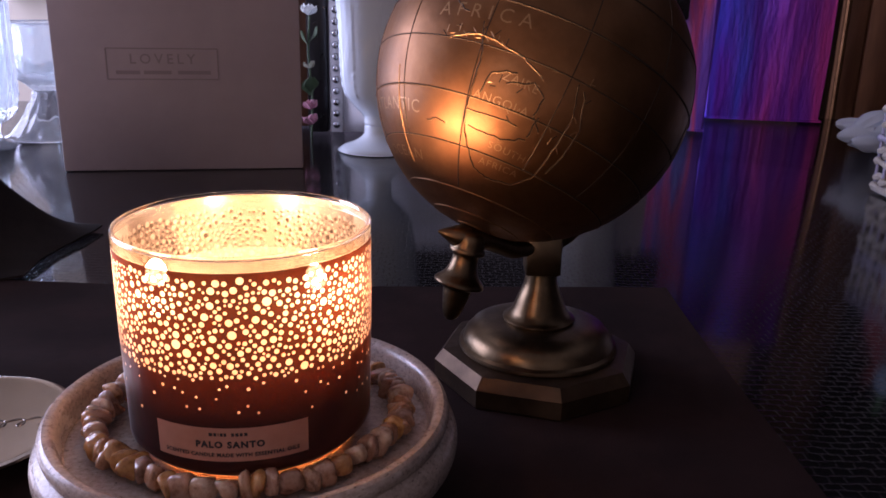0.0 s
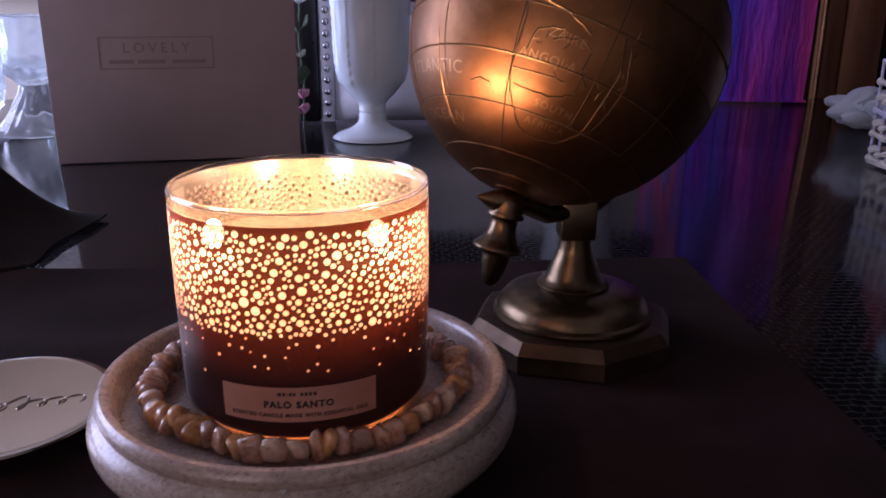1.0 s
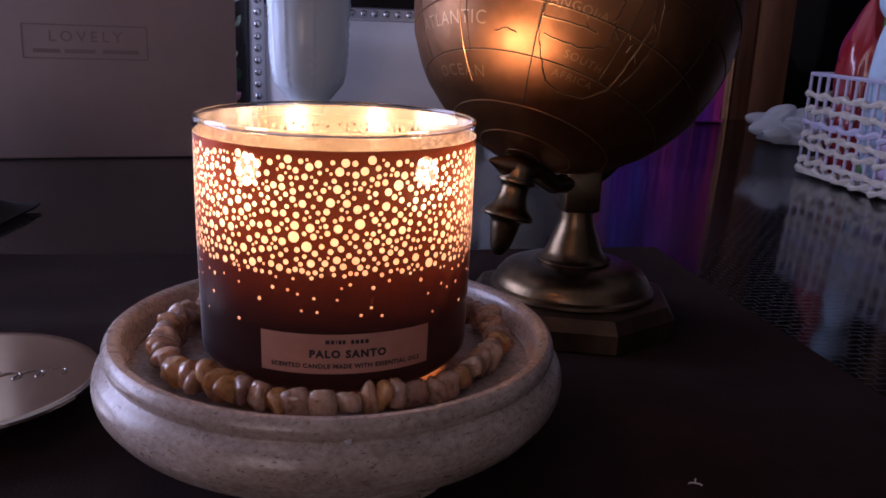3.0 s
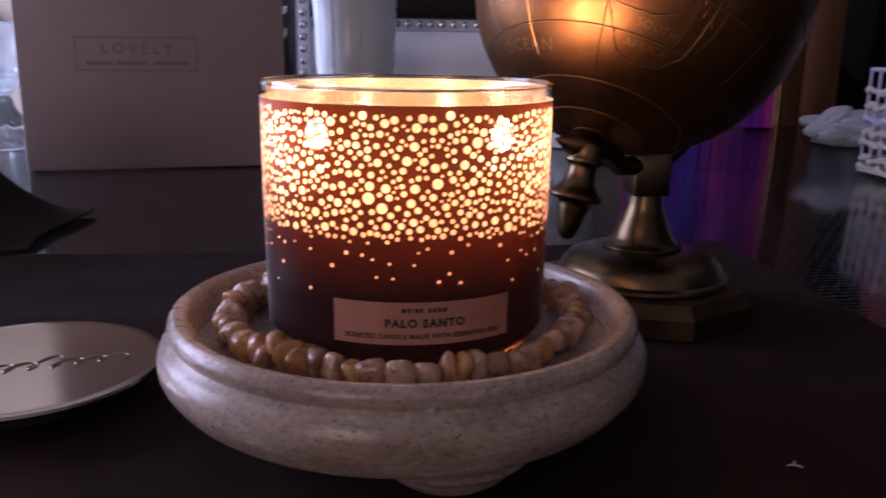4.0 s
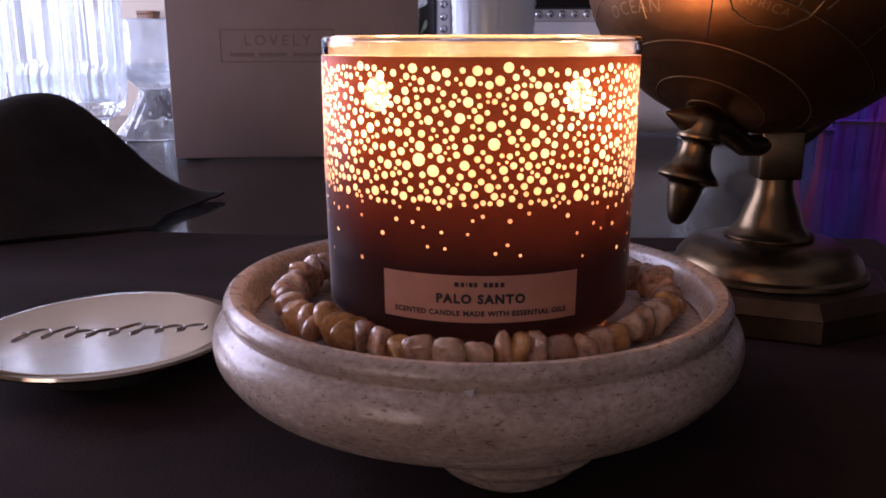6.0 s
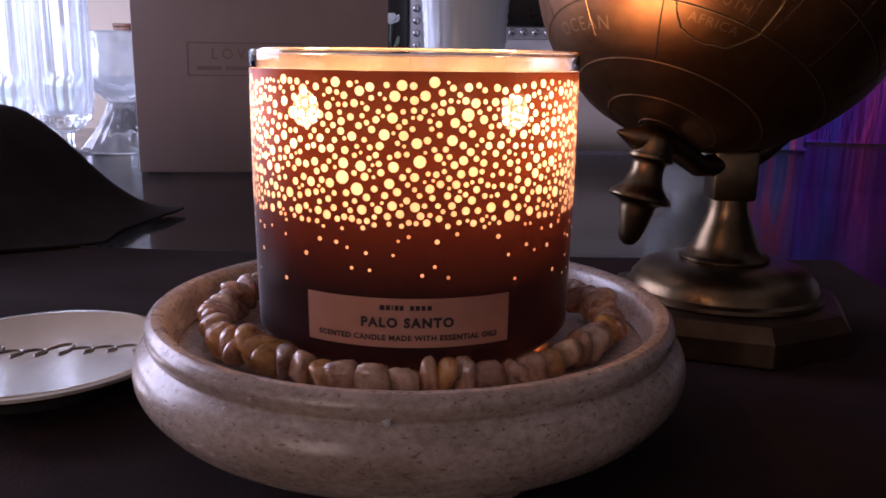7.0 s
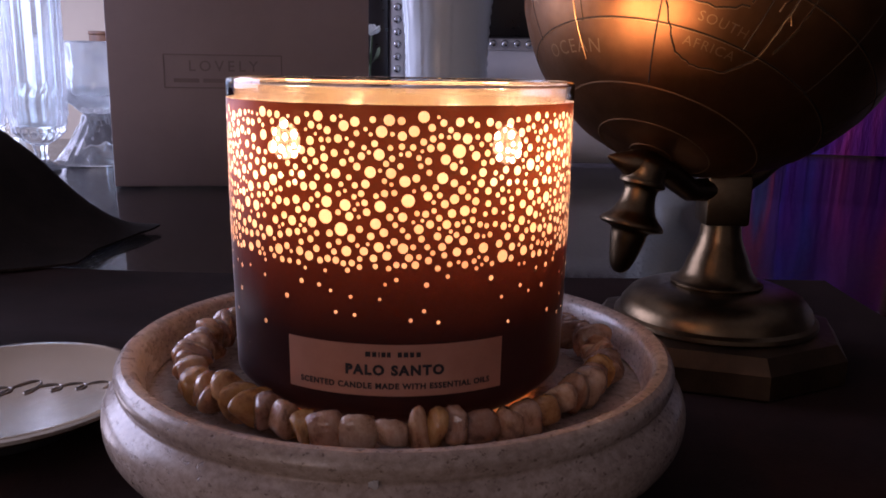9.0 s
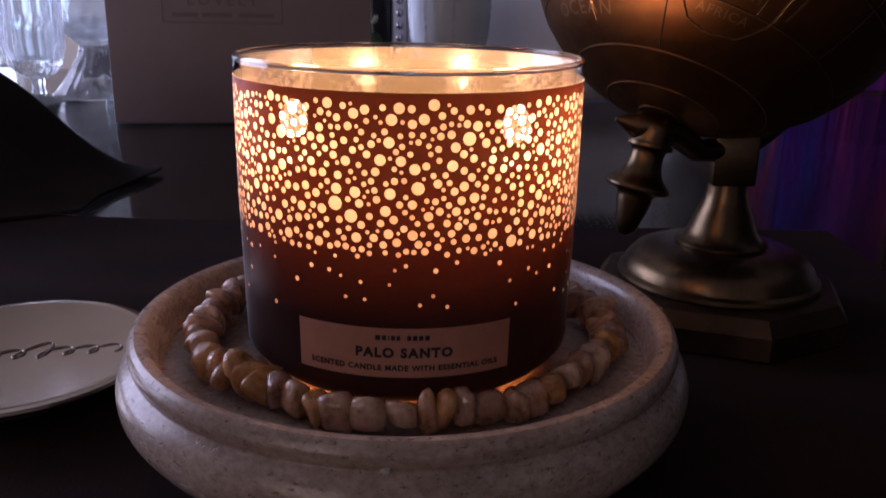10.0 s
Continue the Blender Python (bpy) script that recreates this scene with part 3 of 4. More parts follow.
# ---- the string of stone beads round the jar ----
strand = thing("bead_strand", pose(CX, CY, DISH), "string of tumbled brown quartz beads lying round the candle", "beads")
rng = random.Random(5)
bead_meshes = []
for k in range(16):
    bm = bmesh.new()
    bmesh.ops.create_icosphere(bm, subdivisions=3, radius=1)
    power = rng.uniform(2.6, 4.2)
    planes = [(Vector((rng.gauss(0, 1), rng.gauss(0, 0.45), rng.gauss(0, 1))).normalized(), rng.uniform(0.66, 0.98)) for _ in range(5)]
    off = Vector((k * 7.1, 3.3, 1.7))
    lean, taper = rng.uniform(-0.22, 0.22), rng.uniform(-0.22, 0.12)
    for v in bm.verts:
        d = v.co.normalized()
        r = (abs(d.x) ** power + abs(d.y) ** power + abs(d.z) ** power) ** (-1 / power)
        for nrm, o in planes:
            c = d.dot(nrm)
            if c > 0.05:
                r = (r ** -12 + (o / c) ** -12) ** (-1 / 12)
        p = d * r * (1 + 0.10 * noise.noise(d * 1.7 + off) + 0.025 * noise.noise(d * 5 + off))
        v.co = (p.x * (1 + taper * p.z), p.y * (1 + 0.5 * taper * p.z) + lean * p.z, p.z)
    me = bpy.data.meshes.new("bead")
    bm.to_mesh(me)
    bm.free()
    me.materials.append(M_BEAD)
    me.polygons.foreach_set("use_smooth", [True] * len(me.polygons))
    bead_meshes.append(me)


def strand_radius(a):
    """The strand lies close to the jar on one side and sags out to the dish's wall on the other."""
    dev = abs((a + radians(84) + math.pi) % (2 * math.pi) - math.pi)
    k = max(0.0, min(1.0, (dev - 0.72) / 0.62))
    return 0.0548 + 0.0062 * k * k * (3 - 2 * k)


a, pick = -0.2, 0
while a < 2 * math.pi - 0.24:
    chips = math.cos(a) < -0.62 or (math.cos(a) > 0.80 and math.sin(a) > -0.3)
    w = rng.uniform(0.0016, 0.0026) if chips else rng.choice((0.0024, 0.0029, 0.0034, 0.0038, 0.0041))
    rr = strand_radius(a)
    a += w / rr
    ob = new("bead", bead_meshes[pick % 16])
    pick += 5 if pick % 3 else 6
    ob.parent = strand
    h = rng.uniform(0.0047, 0.0060)
    deep = rng.uniform(0.0046, 0.0064) if chips else rng.uniform(0.0040, 0.0050)
    wild = 30 if chips else 9
    ob.matrix_basis = pose((rr + rng.uniform(-0.0008, 0.0008)) * math.cos(a), (rr + rng.uniform(-0.0008, 0.0008)) * math.sin(a), h * (1.12 if chips else 1.02) + (rng.uniform(0, 0.0018) if chips else 0.0),
                           rng.uniform(-wild, wild), rng.uniform(-wild, wild), math.degrees(a) + rng.uniform(-wild, wild)) @ Matrix.Diagonal((deep, w * 1.2, h, 1))
    a += w / rr

# ---- the lid ----
lid = thing("candle_lid", pose(-0.2215, 0.343, CL), "shiny champagne metal candle lid with embossed script lying flat", "lid")
# Silicone seal, coloured near black for the shade under the lid.
part("seal_ring", lathe([(0.024, 0.0), (0.0285, 0.0), (0.0290, 0.0008), (0.0290, 0.0112), (0.024, 0.0112), (0.024, 0.0)], 72), plain("shade_black_silicone", (0.012, 0.011, 0.011), 0.8), lid, "silicone seal coloured black like the shade under the lid")
part("disc", lathe([(0, 0.0114), (0.0485, 0.0112), (0.0502, 0.0116), (0.0508, 0.0126), (0.0505, 0.0137), (0.0492, 0.0142), (0.0465, 0.0138), (0, 0.0136)], 120), M_LID, lid, "polished champagne metal disc")
script = []
for i in range(220):
    t = i / 219
    tall = 0.0034 + 0.0042 * (math.exp(-((t - 0.08) / 0.05) ** 2) + 0.9 * math.exp(-((t - 0.24) / 0.03) ** 2) + 0.9 * math.exp(-((t - 0.60) / 0.05) ** 2) + 0.5 * math.exp(-((t - 0.40) / 0.02) ** 2))
    ph = 2 * math.pi * t * 8.5
    script.append((-0.036 + 0.070 * t + 0.0028 * math.sin(ph) + 0.4 * tall * math.cos(ph), tall * math.cos(ph) + 0.35 * tall, 0.0))
ls = part("embossed_script", tube(script, [0.00026 + 0.00034 * abs(math.sin(i * 0.36)) for i in range(220)], 6), M_LIDINK, lid, "raised cursive flourish")
ls.matrix_basis = pose(0.004, -0.004, 0.0137, 0, 0, 14)

# ---- the brass globe on its stand ----
GC, GR = Vector((0.0443, 0.4378, 0.1642)), 0.0803
globe = thing("brass_globe", pose(0.0545, 0.439, CL), "small engraved aged-brass globe on an octagonal brass stand", "globe")
ORG = Vector((0.0545, 0.439, CL))
SOUTH = Vector((-0.03, -0.03, -0.07)).normalized()
NORTH = -SOUTH
UX = (Vector((0, -1, 0)) - NORTH * NORTH.dot(Vector((0, -1, 0)))).normalized()
UY = NORTH.cross(UX)


def at_globe(lat, lon, r=1.0):
    a, o = radians(lat), radians(lon)
    return GC - ORG + GR * r * (NORTH * math.sin(a) + math.cos(a) * (UX * math.cos(o) + UY * math.sin(o)))


ball = bmesh.new()
bmesh.ops.create_uvsphere(ball, u_segments=96, v_segments=64, radius=GR)
for v in ball.verts:
    v.co = v.co + (GC - ORG)
sphere = part("sphere", ball, M_BRASS, globe, "engraved dull brass ball")


def engrave(name, pts, r, material, sink=0.9995):
    return part(name, tube([at_globe(la, lo, sink) for la, lo in pts], r, 5), material, sphere)


def ruled(name, pts, dark=0.00036, cut=True):
    """A scribed line: a dark furrow with a glint painted along its lower lip."""
    engrave(name, pts, dark, M_GROOVE)
    if cut:
        engrave(name, [(la - 0.36, lo + 0.22) for la, lo in pts], 0.00017, M_GLINT, 1.0004)


engrave("seam", [(4.2, x) for x in range(-180, 181, 4)], 0.00055, M_GROOVE, 0.9998)
engrave("seam", [(22.5, x) for x in range(-180, 181, 4)], 0.00045, M_GROOVE)
for la in (-11, -27, -43.5, 41, 57):
    ruled("parallel_line", [(la, x) for x in range(-180, 181, 5)], cut=la in (-27, -43.5))
for la in (-61, -73.5, -84):
    engrave("parallel_line", [(la, x) for x in range(-180, 181, 5)], 0.00032, M_GLINT, 1.0)
for lo in range(-178, 182, 30):
    ruled("meridian_line", [(x, lo) for x in range(-60 if lo == -28 else -44, 73, 4)], 0.00030, cut=False)
engrave("meridian_line", [(x, -61.5) for x in range(-54, -18, 3)], 0.00028, M_GLINT, 1.0)


def wander(pts, k=5, amp=0.7, seed=0.0):
    out = []
    for (a, b), (c, d) in zip(pts, pts[1:]):
        for i in range(k):
            t = i / k
            la, lo = a + (c - a) * t, b + (d - b) * t
            out.append((la + amp * noise.noise((la * 0.4, lo * 0.4, seed)), lo + amp * noise.noise((lo * 0.4, la * 0.4, seed + 9))))
    return out + [pts[-1]]


COASTS = ([(-4, -30), (-13, -27), (-20, -27), (-28, -27.5), (-35, -27.5), (-43, -24.5), (-50, -19.5), (-52, -11), (-50.5, 1), (-45, 7.3), (-38, 8), (-28, 8.2), (-21, 8.1), (-12, 5)],
          [(-13, 7.6), (-24, 12.4), (-33, 12.9), (-41, 11)], [(-31, -27.5), (-31, -8)], [(-20, -16), (-17, -8), (-20, -3), (-26, -4), (-30, 0)], [(-11, -40), (-8, -30), (-11, -14), (-15, -6)],
          [(-36, -25), (-37, -12), (-34, -3)], [(-25, -24), (-18, -22), (-16, -14)], [(-26, -2), (-33, -3)], [(24, -60), (12, -52), (2, -44), (-2, -36)], [(-38, -45), (-36.5, -40), (-37.5, -36)])
for k, pts in enumerate(COASTS):
    engrave("coastline", wander(pts, seed=k * 3.1), 0.00034, M_GROOVE)
    # Glint along the coast furrow, painted as a lighter offset line.
    engrave("coastline", [(la - 0.3, lo + 0.3) for la, lo in wander(pts, seed=k * 3.1)], 0.00016, M_GLINT, 1.0004)


def globe_text(text, lat, lon, size, lean=0.0, spacing=1.15):
    bm = lettering(text, size, spacing, -0.004)
    fine(bm, 1)
    ca, sa = math.cos(radians(lean)), math.sin(radians(lean))
    for v in bm.verts:
        x, y = v.co.x * ca - v.co.y * sa, v.co.x * sa + v.co.y * ca
        la = lat + math.degrees(y / GR)
        v.co = at_globe(la, lon + math.degrees(x / GR) / math.cos(radians(lat)), 1.0012)
    part("engraved_name", bm, M_GLINT, sphere, "", smooth=False)


globe_text("AFRICA", -1.5, -31, 0.0092, 4, 1.6)
rng = random.Random(8)
for k in range(34):
    la, lo = (-8.3 + rng.uniform(-1.8, 1.8), -43 + 1.5 * k) if k < 16 else (rng.uniform(-36, -9), rng.uniform(-24, 14))
    d1, d2 = rng.choice(((2.4, 0.2), (0.3, 1.9), (2.0, 1.4), (-1.6, 1.8)))
    engrave("scratched_stroke", [(la, lo), (la + d1 * 0.5, lo + d2 * 0.55), (la + d1, lo + d2)], 0.00022, M_GLINT if k % 3 else M_GROOVE, 1.0002)
globe_text("ZAIRE", -18.3, -12, 0.0056, -3)
globe_text("ANGOLA", -26, -16, 0.0056, -1)
globe_text("SOUTH", -40, -7.5, 0.0049, -2)
globe_text("AFRICA", -46.3, -8.5, 0.0049, 1)
globe_text("ATLANTIC", -33.5, -68, 0.0085, -3)
globe_text("OCEAN", -50, -68, 0.0078, -6, 1.2)

# stand: octagonal plinth, stepped disc, bell, collar, arm and pin
oc = bmesh.new()
rings = []
for r, z in ((0.0570, 0.0), (0.0582, 0.0015), (0.0582, 0.0110), (0.0535, 0.0172), (0.046, 0.0180)):
    rings.append([oc.verts.new((r * math.cos(radians(45 * i + 7)), r * math.sin(radians(45 * i + 7)), z)) for i in range(8)])
for a, b in zip(rings, rings[1:]):
    for i in range(8):
        oc.faces.new((a[i], a[(i + 1) % 8], b[(i + 1) % 8], b[i]))
oc.faces.new(rings[0])
oc.faces.new(rings[-1])
part("plinth", oc, M_PLINTH, globe, "octagonal brass plinth", smooth=False)
part("foot_disc", lathe([(0, 0.0178), (0.0435, 0.0178), (0.0443, 0.0190), (0.0440, 0.0206), (0.0420, 0.0218), (0.0412, 0.0250), (0.0375, 0.0295), (0.0300, 0.0325), (0.0220, 0.0337), (0, 0.0340)], 72), M_BASE, globe, "stepped round brass foot")
part("bell", lathe(smooth_profile([(0.0196, 0.0335), (0.0200, 0.0352), (0.0178, 0.0366), (0.0152, 0.0400), (0.0125, 0.0470), (0.0095, 0.0545), (0.0086, 0.0610), (0.0086, 0.0640)], 4), 48), M_BASE, globe, "flared brass stem")
part("collar", block(0.0192, 0.0192, 0.0225, 0.0016, (0, 0, 0.0727)), M_BASE, globe, "squared brass collar")
PIN = GC - ORG + SOUTH * GR
PD = Vector((-0.22, -0.10, -0.97)).normalized()
P0 = PIN + PD * 0.004
TIP = P0 + Vector((-0.0165, -0.004, 0.0035))
arm_pts = [Vector((0.004, 0, 0.0765)), Vector((-0.006, -0.004, 0.0770)), Vector((-0.018, -0.012, 0.0775)), P0 + Vector((0.008, 0.004, -0.002)), P0 + PD * 0.001, P0 + Vector((-0.008, -0.002, 0.001)), TIP]
part("arm", tube(arm_pts, [0.0056, 0.0052, 0.0048, 0.0058, 0.0076, 0.0054, 0.0006], 14), M_BASE, globe, "boat-shaped brass arm")
part("yoke", tube([Vector((0.002, 0, 0.078)), Vector((0.014, 0.002, 0.0835)), Vector((0.028, 0.005, 0.092))], [0.0075, 0.0050, 0.0022], 10), M_BASE, globe)
fin = lathe(smooth_profile([(0.0058, 0.003), (0.0080, 0.000), (0.0082, -0.0060), (0.0090, -0.0066), (0.0091, -0.0084), (0.0070, -0.0096), (0.0068, -0.0140), (0.0086, -0.0195), (0.0122, -0.0232), (0.0130, -0.0248), (0.0122, -0.0258), (0.0078, -0.0272), (0.0070, -0.0310), (0.0057, -0.0370), (0.0042, -0.0420), (0.0022, -0.0446), (0.0003, -0.0450)], 3), 36)
rot = PD.to_track_quat("-Z", "Y").to_matrix()
for v in fin.verts:
    v.co = rot @ v.co + P0
part("pin_finial", fin, M_BASE, globe, "turned brass finial at the pole")

# ---- the gift box ----
BL, BR = Vector((-0.436, 0.945)), Vector((-0.170, 0.992))
bw = (BR - BL).length
byaw = math.degrees(math.atan2(BR.y - BL.y, BR.x - BL.x))
gift = thing("gift_box", pose((BL.x + BR.x) / 2, (BL.y + BR.y) / 2, 0.0, 0, 0, byaw), "pale mauve card gift box standing upright", "box")
part("body", block(bw, 0.09, 0.34, 0.0015, (0, 0.045, 0.1702)), M_CARD, gift)
frm = bmesh.new()
FX, FZ, FW, FH = -0.018, 0.122, 0.121, 0.034
for x, z, w, h in ((FX, FZ + FH / 2, FW, 0.0014), (FX, FZ - FH / 2, FW, 0.0014), (FX - FW / 2, FZ, 0.0014, FH), (FX + FW / 2, FZ, 0.0014, FH)):
    vs = bmesh.ops.create_cube(frm, size=1)["verts"]
    for v in vs:
        v.co = Vector((x + v.co.x * w, -0.0004 + v.co.y * 0.0008, z + v.co.z * h))
part("printed_frame", frm, M_FOIL, gift, "thin silver printed frame", smooth=False)
lv = lettering("LOVELY", 0.0155, 1.45, 0.012)
for v in lv.verts:
    v.co = Vector((FX + v.co.x, -0.0006, FZ + 0.005 + v.co.y))
part("lettering", lv, M_FOIL, gift, "silver capital letters", smooth=False)
for x, w in ((-0.038, 0.026), (-0.006, 0.030), (0.034, 0.036)):
    bb = bars([(x, 0, w, 0.0042)])
    for v in bb.verts:
        v.co = Vector((FX + v.co.x, -0.0006, FZ - 0.0095 + v.co.y))
    part("print_bar", bb, M_FOIL, gift, "", smooth=False)


# ---- the milk-glass goblet ----
vase = thing("milk_glass_goblet", pose(-0.091, 1.122, 0), "tall white milk-glass goblet with moulded leaf relief", "goblet", "milk-glass goblets")


def ribbed(a, z):
    if z < 0.07:
        return 1.0
    leaf = abs(math.sin(4.5 * a)) ** 0.6
    row = max(0.0, math.cos(9 * a + 0.6)) ** 10
    return 1 + 0.022 * leaf * (0.7 + 0.3 * math.sin(z * 90 + 3.0 * leaf)) + 0.028 * row * (0.45 + 0.55 * math.sin(z * 520))


part("foot", lathe(smooth_profile([(0, 0.0), (0.049, 0.0), (0.0510, 0.002), (0.046, 0.006), (0.030, 0.0125), (0.0185, 0.022), (0.0165, 0.034), (0, 0.034)], 4), 72), M_MILK, vase)
part("bowl", lathe(smooth_profile([(0, 0.0342), (0.0165, 0.0342), (0.019, 0.046), (0.032, 0.060), (0.044, 0.078), (0.0485, 0.105), (0.0500, 0.15), (0.054, 0.21), (0.060, 0.27), (0.0575, 0.27), (0.051, 0.20), (0.045, 0.11), (0.03, 0.08), (0, 0.075)], 16), 180, ribbed), M_MILK, vase, "tall bowl with moulded leaves")

copy_thing(vase, pose(0.211, 1.205, 0, 0, 0, 40))

# ---- the chair back with nailhead trim ----
chair = thing("chair_back", pose(-0.181, 1.27, 0, 0, 0, 2), "cream upholstered chair back framed in black with nailhead trim", "chair")
CWID, CHI = 0.52, 0.171


def padded(u, v):
    """An upholstered face that swells out from its edges."""
    x, z = 0.0285 + (CWID - 0.05) * u, 0.001 + (CHI - 0.018) * v
    k = min(1.0, min(x - 0.0285, CWID - 0.0215 - x) / 0.10)
    return x, -0.0135 - 0.034 * k * (2 - k) * (1 - abs(2 * v - 1) ** 5), z


part("cushion", sheet(48, 20, padded, 0.02), M_CREAM, chair, "cream upholstered panel")
part("border", block(CWID - 0.05, 0.028, 0.016, 0.003, (CWID / 2 + 0.0035, 0.0, CHI - 0.0085)), M_CREAM, chair, "flat cream border under the nail heads")
part("post", block(0.030, 0.045, 0.42, 0.003, (0.015 - 0.024, 0, 0.2105)), M_BLACKWOOD, chair, "black wooden post")
part("top_rail", block(CWID, 0.045, 0.13, 0.004, (CWID / 2 + 0.012, 0.004, CHI + 0.066)), M_BLACKWOOD, chair, "black wooden rail")
part("welt", block(0.019, 0.034, 0.36, 0.002, (0.018, -0.003, 0.1805)), M_CREAM, chair)
stud = lathe([(0.0058, 0.0), (0.0054, 0.0016), (0.0036, 0.0034), (0, 0.0042)], 12)
for v in stud.verts:
    v.co = Vector((v.co.x, -v.co.z, v.co.y))
st = part("nailhead", stud, M_STUD, chair, "domed nickel nail head")
st.location = (0.018, -0.0200, 0.012)
spots = [(0.018, 0.012 + 0.0165 * i) for i in range(1, 21)] + [(0.034 + 0.0165 * i, CHI - 0.008) for i in range(29)]
for x, z in spots:
    o = st.copy()
    scene.collection.objects.link(o)
    o.location = (x, -0.0200 if x < 0.03 else -0.0148, z)

# ---- dark leather folder behind the box ----
folder = thing("leather_folder", pose(-0.222, 1.305, 0, 0, 0, 8), "brown leather-bound folder standing behind the gift box", "folder")
part("cover", block(0.065, 0.012, 0.30, 0.003, (-0.02, 0, 0.1502)), M_WOOD, folder)

# ---- a stem of cloth flowers between the box and the chair ----
M_PETALW = surface("white_cloth_petal", (0.78, 0.80, 0.76), (0.86, 0.88, 0.84), 90, 0.7)
M_PETALC = surface("cream_cloth_petal", (0.40, 0.40, 0.28), (0.52, 0.52, 0.38), 90, 0.7)
M_PETALP = surface("pink_cloth_petal", (0.50, 0.20, 0.27), (0.66, 0.34, 0.40), 90, 0.7)
M_STEM = surface("dark_green_stem", (0.03, 0.06, 0.02), (0.06, 0.10, 0.04), 60, 0.6)
spray = thing("flower_spray", pose(-0.193, 1.205, 0), "slim spray of white, cream and pink cloth flowers", "flowers")
part("stem", tube([(0, 0, 0.0), (0.002, 0.001, 0.06), (-0.002, 0.0, 0.12), (0.001, 0.0, 0.172)], 0.0016, 8), M_STEM, spray)
rng = random.Random(21)


def petal(size, turn, tilt, at, material, label):
    """One cupped petal that leans out from the stem."""
    bm = sheet(6, 8, lambda u, v: (size * 0.55 * (u - 0.5) * 2 * math.sin(math.pi * (0.12 + 0.80 * v)), size * (v + 0.25 * (2 * u - 1) ** 2), size * 0.35 * v * v), 0.0005)
    part("petal", bm, material, spray, label).matrix_basis = pose(*at, tilt, 0, turn)


for z, size, count, material, label in ((0.170, 0.0135, 6, M_PETALW, "white petal"), (0.098, 0.0095, 5, M_PETALC, "cream petal"), (0.040, 0.0125, 6, M_PETALP, "pink petal"), (0.018, 0.0140, 7, M_PETALP, "pink petal")):
    for k in range(count):
        petal(size, 360 * k / count + rng.uniform(-14, 14), rng.uniform(18, 62), (0, 0, z), material, label)
for z, turn in ((0.060, 30), (0.066, 200), (0.128, 110), (0.134, 290)):
    petal(0.019, turn, 48, (0, 0, z), M_STEM, "dark green leaf")

# ---- cut crystal ----


def crystal(name, x, y, rb, h, label):
    g = thing(name, pose(x, y, 0), label, "glass", "crystal glasses")

    def facets(a, z):
        return 1 + (0.05 * abs(math.sin(9 * a)) if z > 0.095 else (0.07 * (0.5 + 0.5 * math.sin(18 * a)) * (0.5 + 0.5 * math.sin(z * 560)) if z > 0.040 else 0))
    k = rb / 0.04
    part("foot", lathe([(0, 0.0), (0.034 * k, 0.0), (0.036 * k, 0.002), (0.026 * k, 0.006), (0.011 * k, 0.013), (0, 0.013)], 72), M_CRYSTAL, g).visible_shadow = False
    part("stem", lathe([(0, 0.0132), (0.011 * k, 0.0132), (0.009 * k, 0.022), (0.011 * k, 0.030), (0, 0.030)], 48), M_CRYSTAL, g).visible_shadow = False
    part("bowl", lathe([(0, 0.0302), (0.011 * k, 0.0302), (0.024 * k, 0.036), (0.036 * k, 0.046)] +
                       [(0.036 * k + 0.005 * k * min(1, i / 4), 0.046 + (h - 0.046) * i / 40) for i in range(1, 41)] +
                       [(0.0385 * k, h), (0.036 * k, 0.075), (0.028 * k, 0.054), (0, 0.048)], 108, facets), M_CRYSTAL, g, "fluted bowl with diamond cuts").visible_shadow = False
    return g


crystal("crystal_goblet", -0.584, 1.080, 0.0325, 0.27, "tall cut-crystal goblet with fluted bowl, brightly backlit")
crystal("crystal_goblet", -0.655, 1.070, 0.0325, 0.27, "tall cut-crystal goblet with fluted bowl, brightly backlit")
crystal("crystal_goblet", -0.722, 1.045, 0.0325, 0.27, "tall cut-crystal goblet with fluted bowl, brightly backlit")
tum = thing("crystal_compote", pose(-0.552, 1.172, 0), "clear crystal compote with a wide flared foot", "glass", "crystal glasses")


def dimple(a, z):
    return 1 + 0.045 * math.sin(9 * a + 30 * z) * math.sin(z * 190) + 0.02 * math.sin(17 * a - 50 * z)


part("foot", lathe(smooth_profile([(0, 0.0), (0.056, 0.0), (0.0575, 0.002), (0.051, 0.006), (0.036, 0.028), (0.022, 0.052), (0.017, 0.064), (0, 0.064)], 4), 88, dimple), M_CRYSTAL, tum, "flared crystal foot").visible_shadow = False
part("bowl", lathe(smooth_profile([(0, 0.0642), (0.017, 0.0642), (0.028, 0.074), (0.046, 0.088), (0.052, 0.118), (0.0545, 0.151), (0.0515, 0.151), (0.047, 0.11), (0.036, 0.088), (0, 0.080)], 4), 88, dimple), M_CRYSTAL, tum).visible_shadow = False

# ---- wall shelf with a small wooden box ----
shelf = thing("wall_shelf", pose(-1.10, 2.53, 0.165), "white painted narrow wall shelf", "shelf")
part("board", block(0.42, 0.14, 0.022, 0.003), M_SILL, shelf)
bx = thing("wooden_box", pose(-1.135, 2.53, 0.1762), "small reddish-brown wooden box on the shelf", "box")
part("box_body", block(0.05, 0.05, 0.034, 0.002, (0, 0, 0.017)), M_WOOD, bx)
part("box_lid", block(0.052, 0.052, 0.010, 0.002, (0, 0, 0.0392)), M_WOOD, bx)

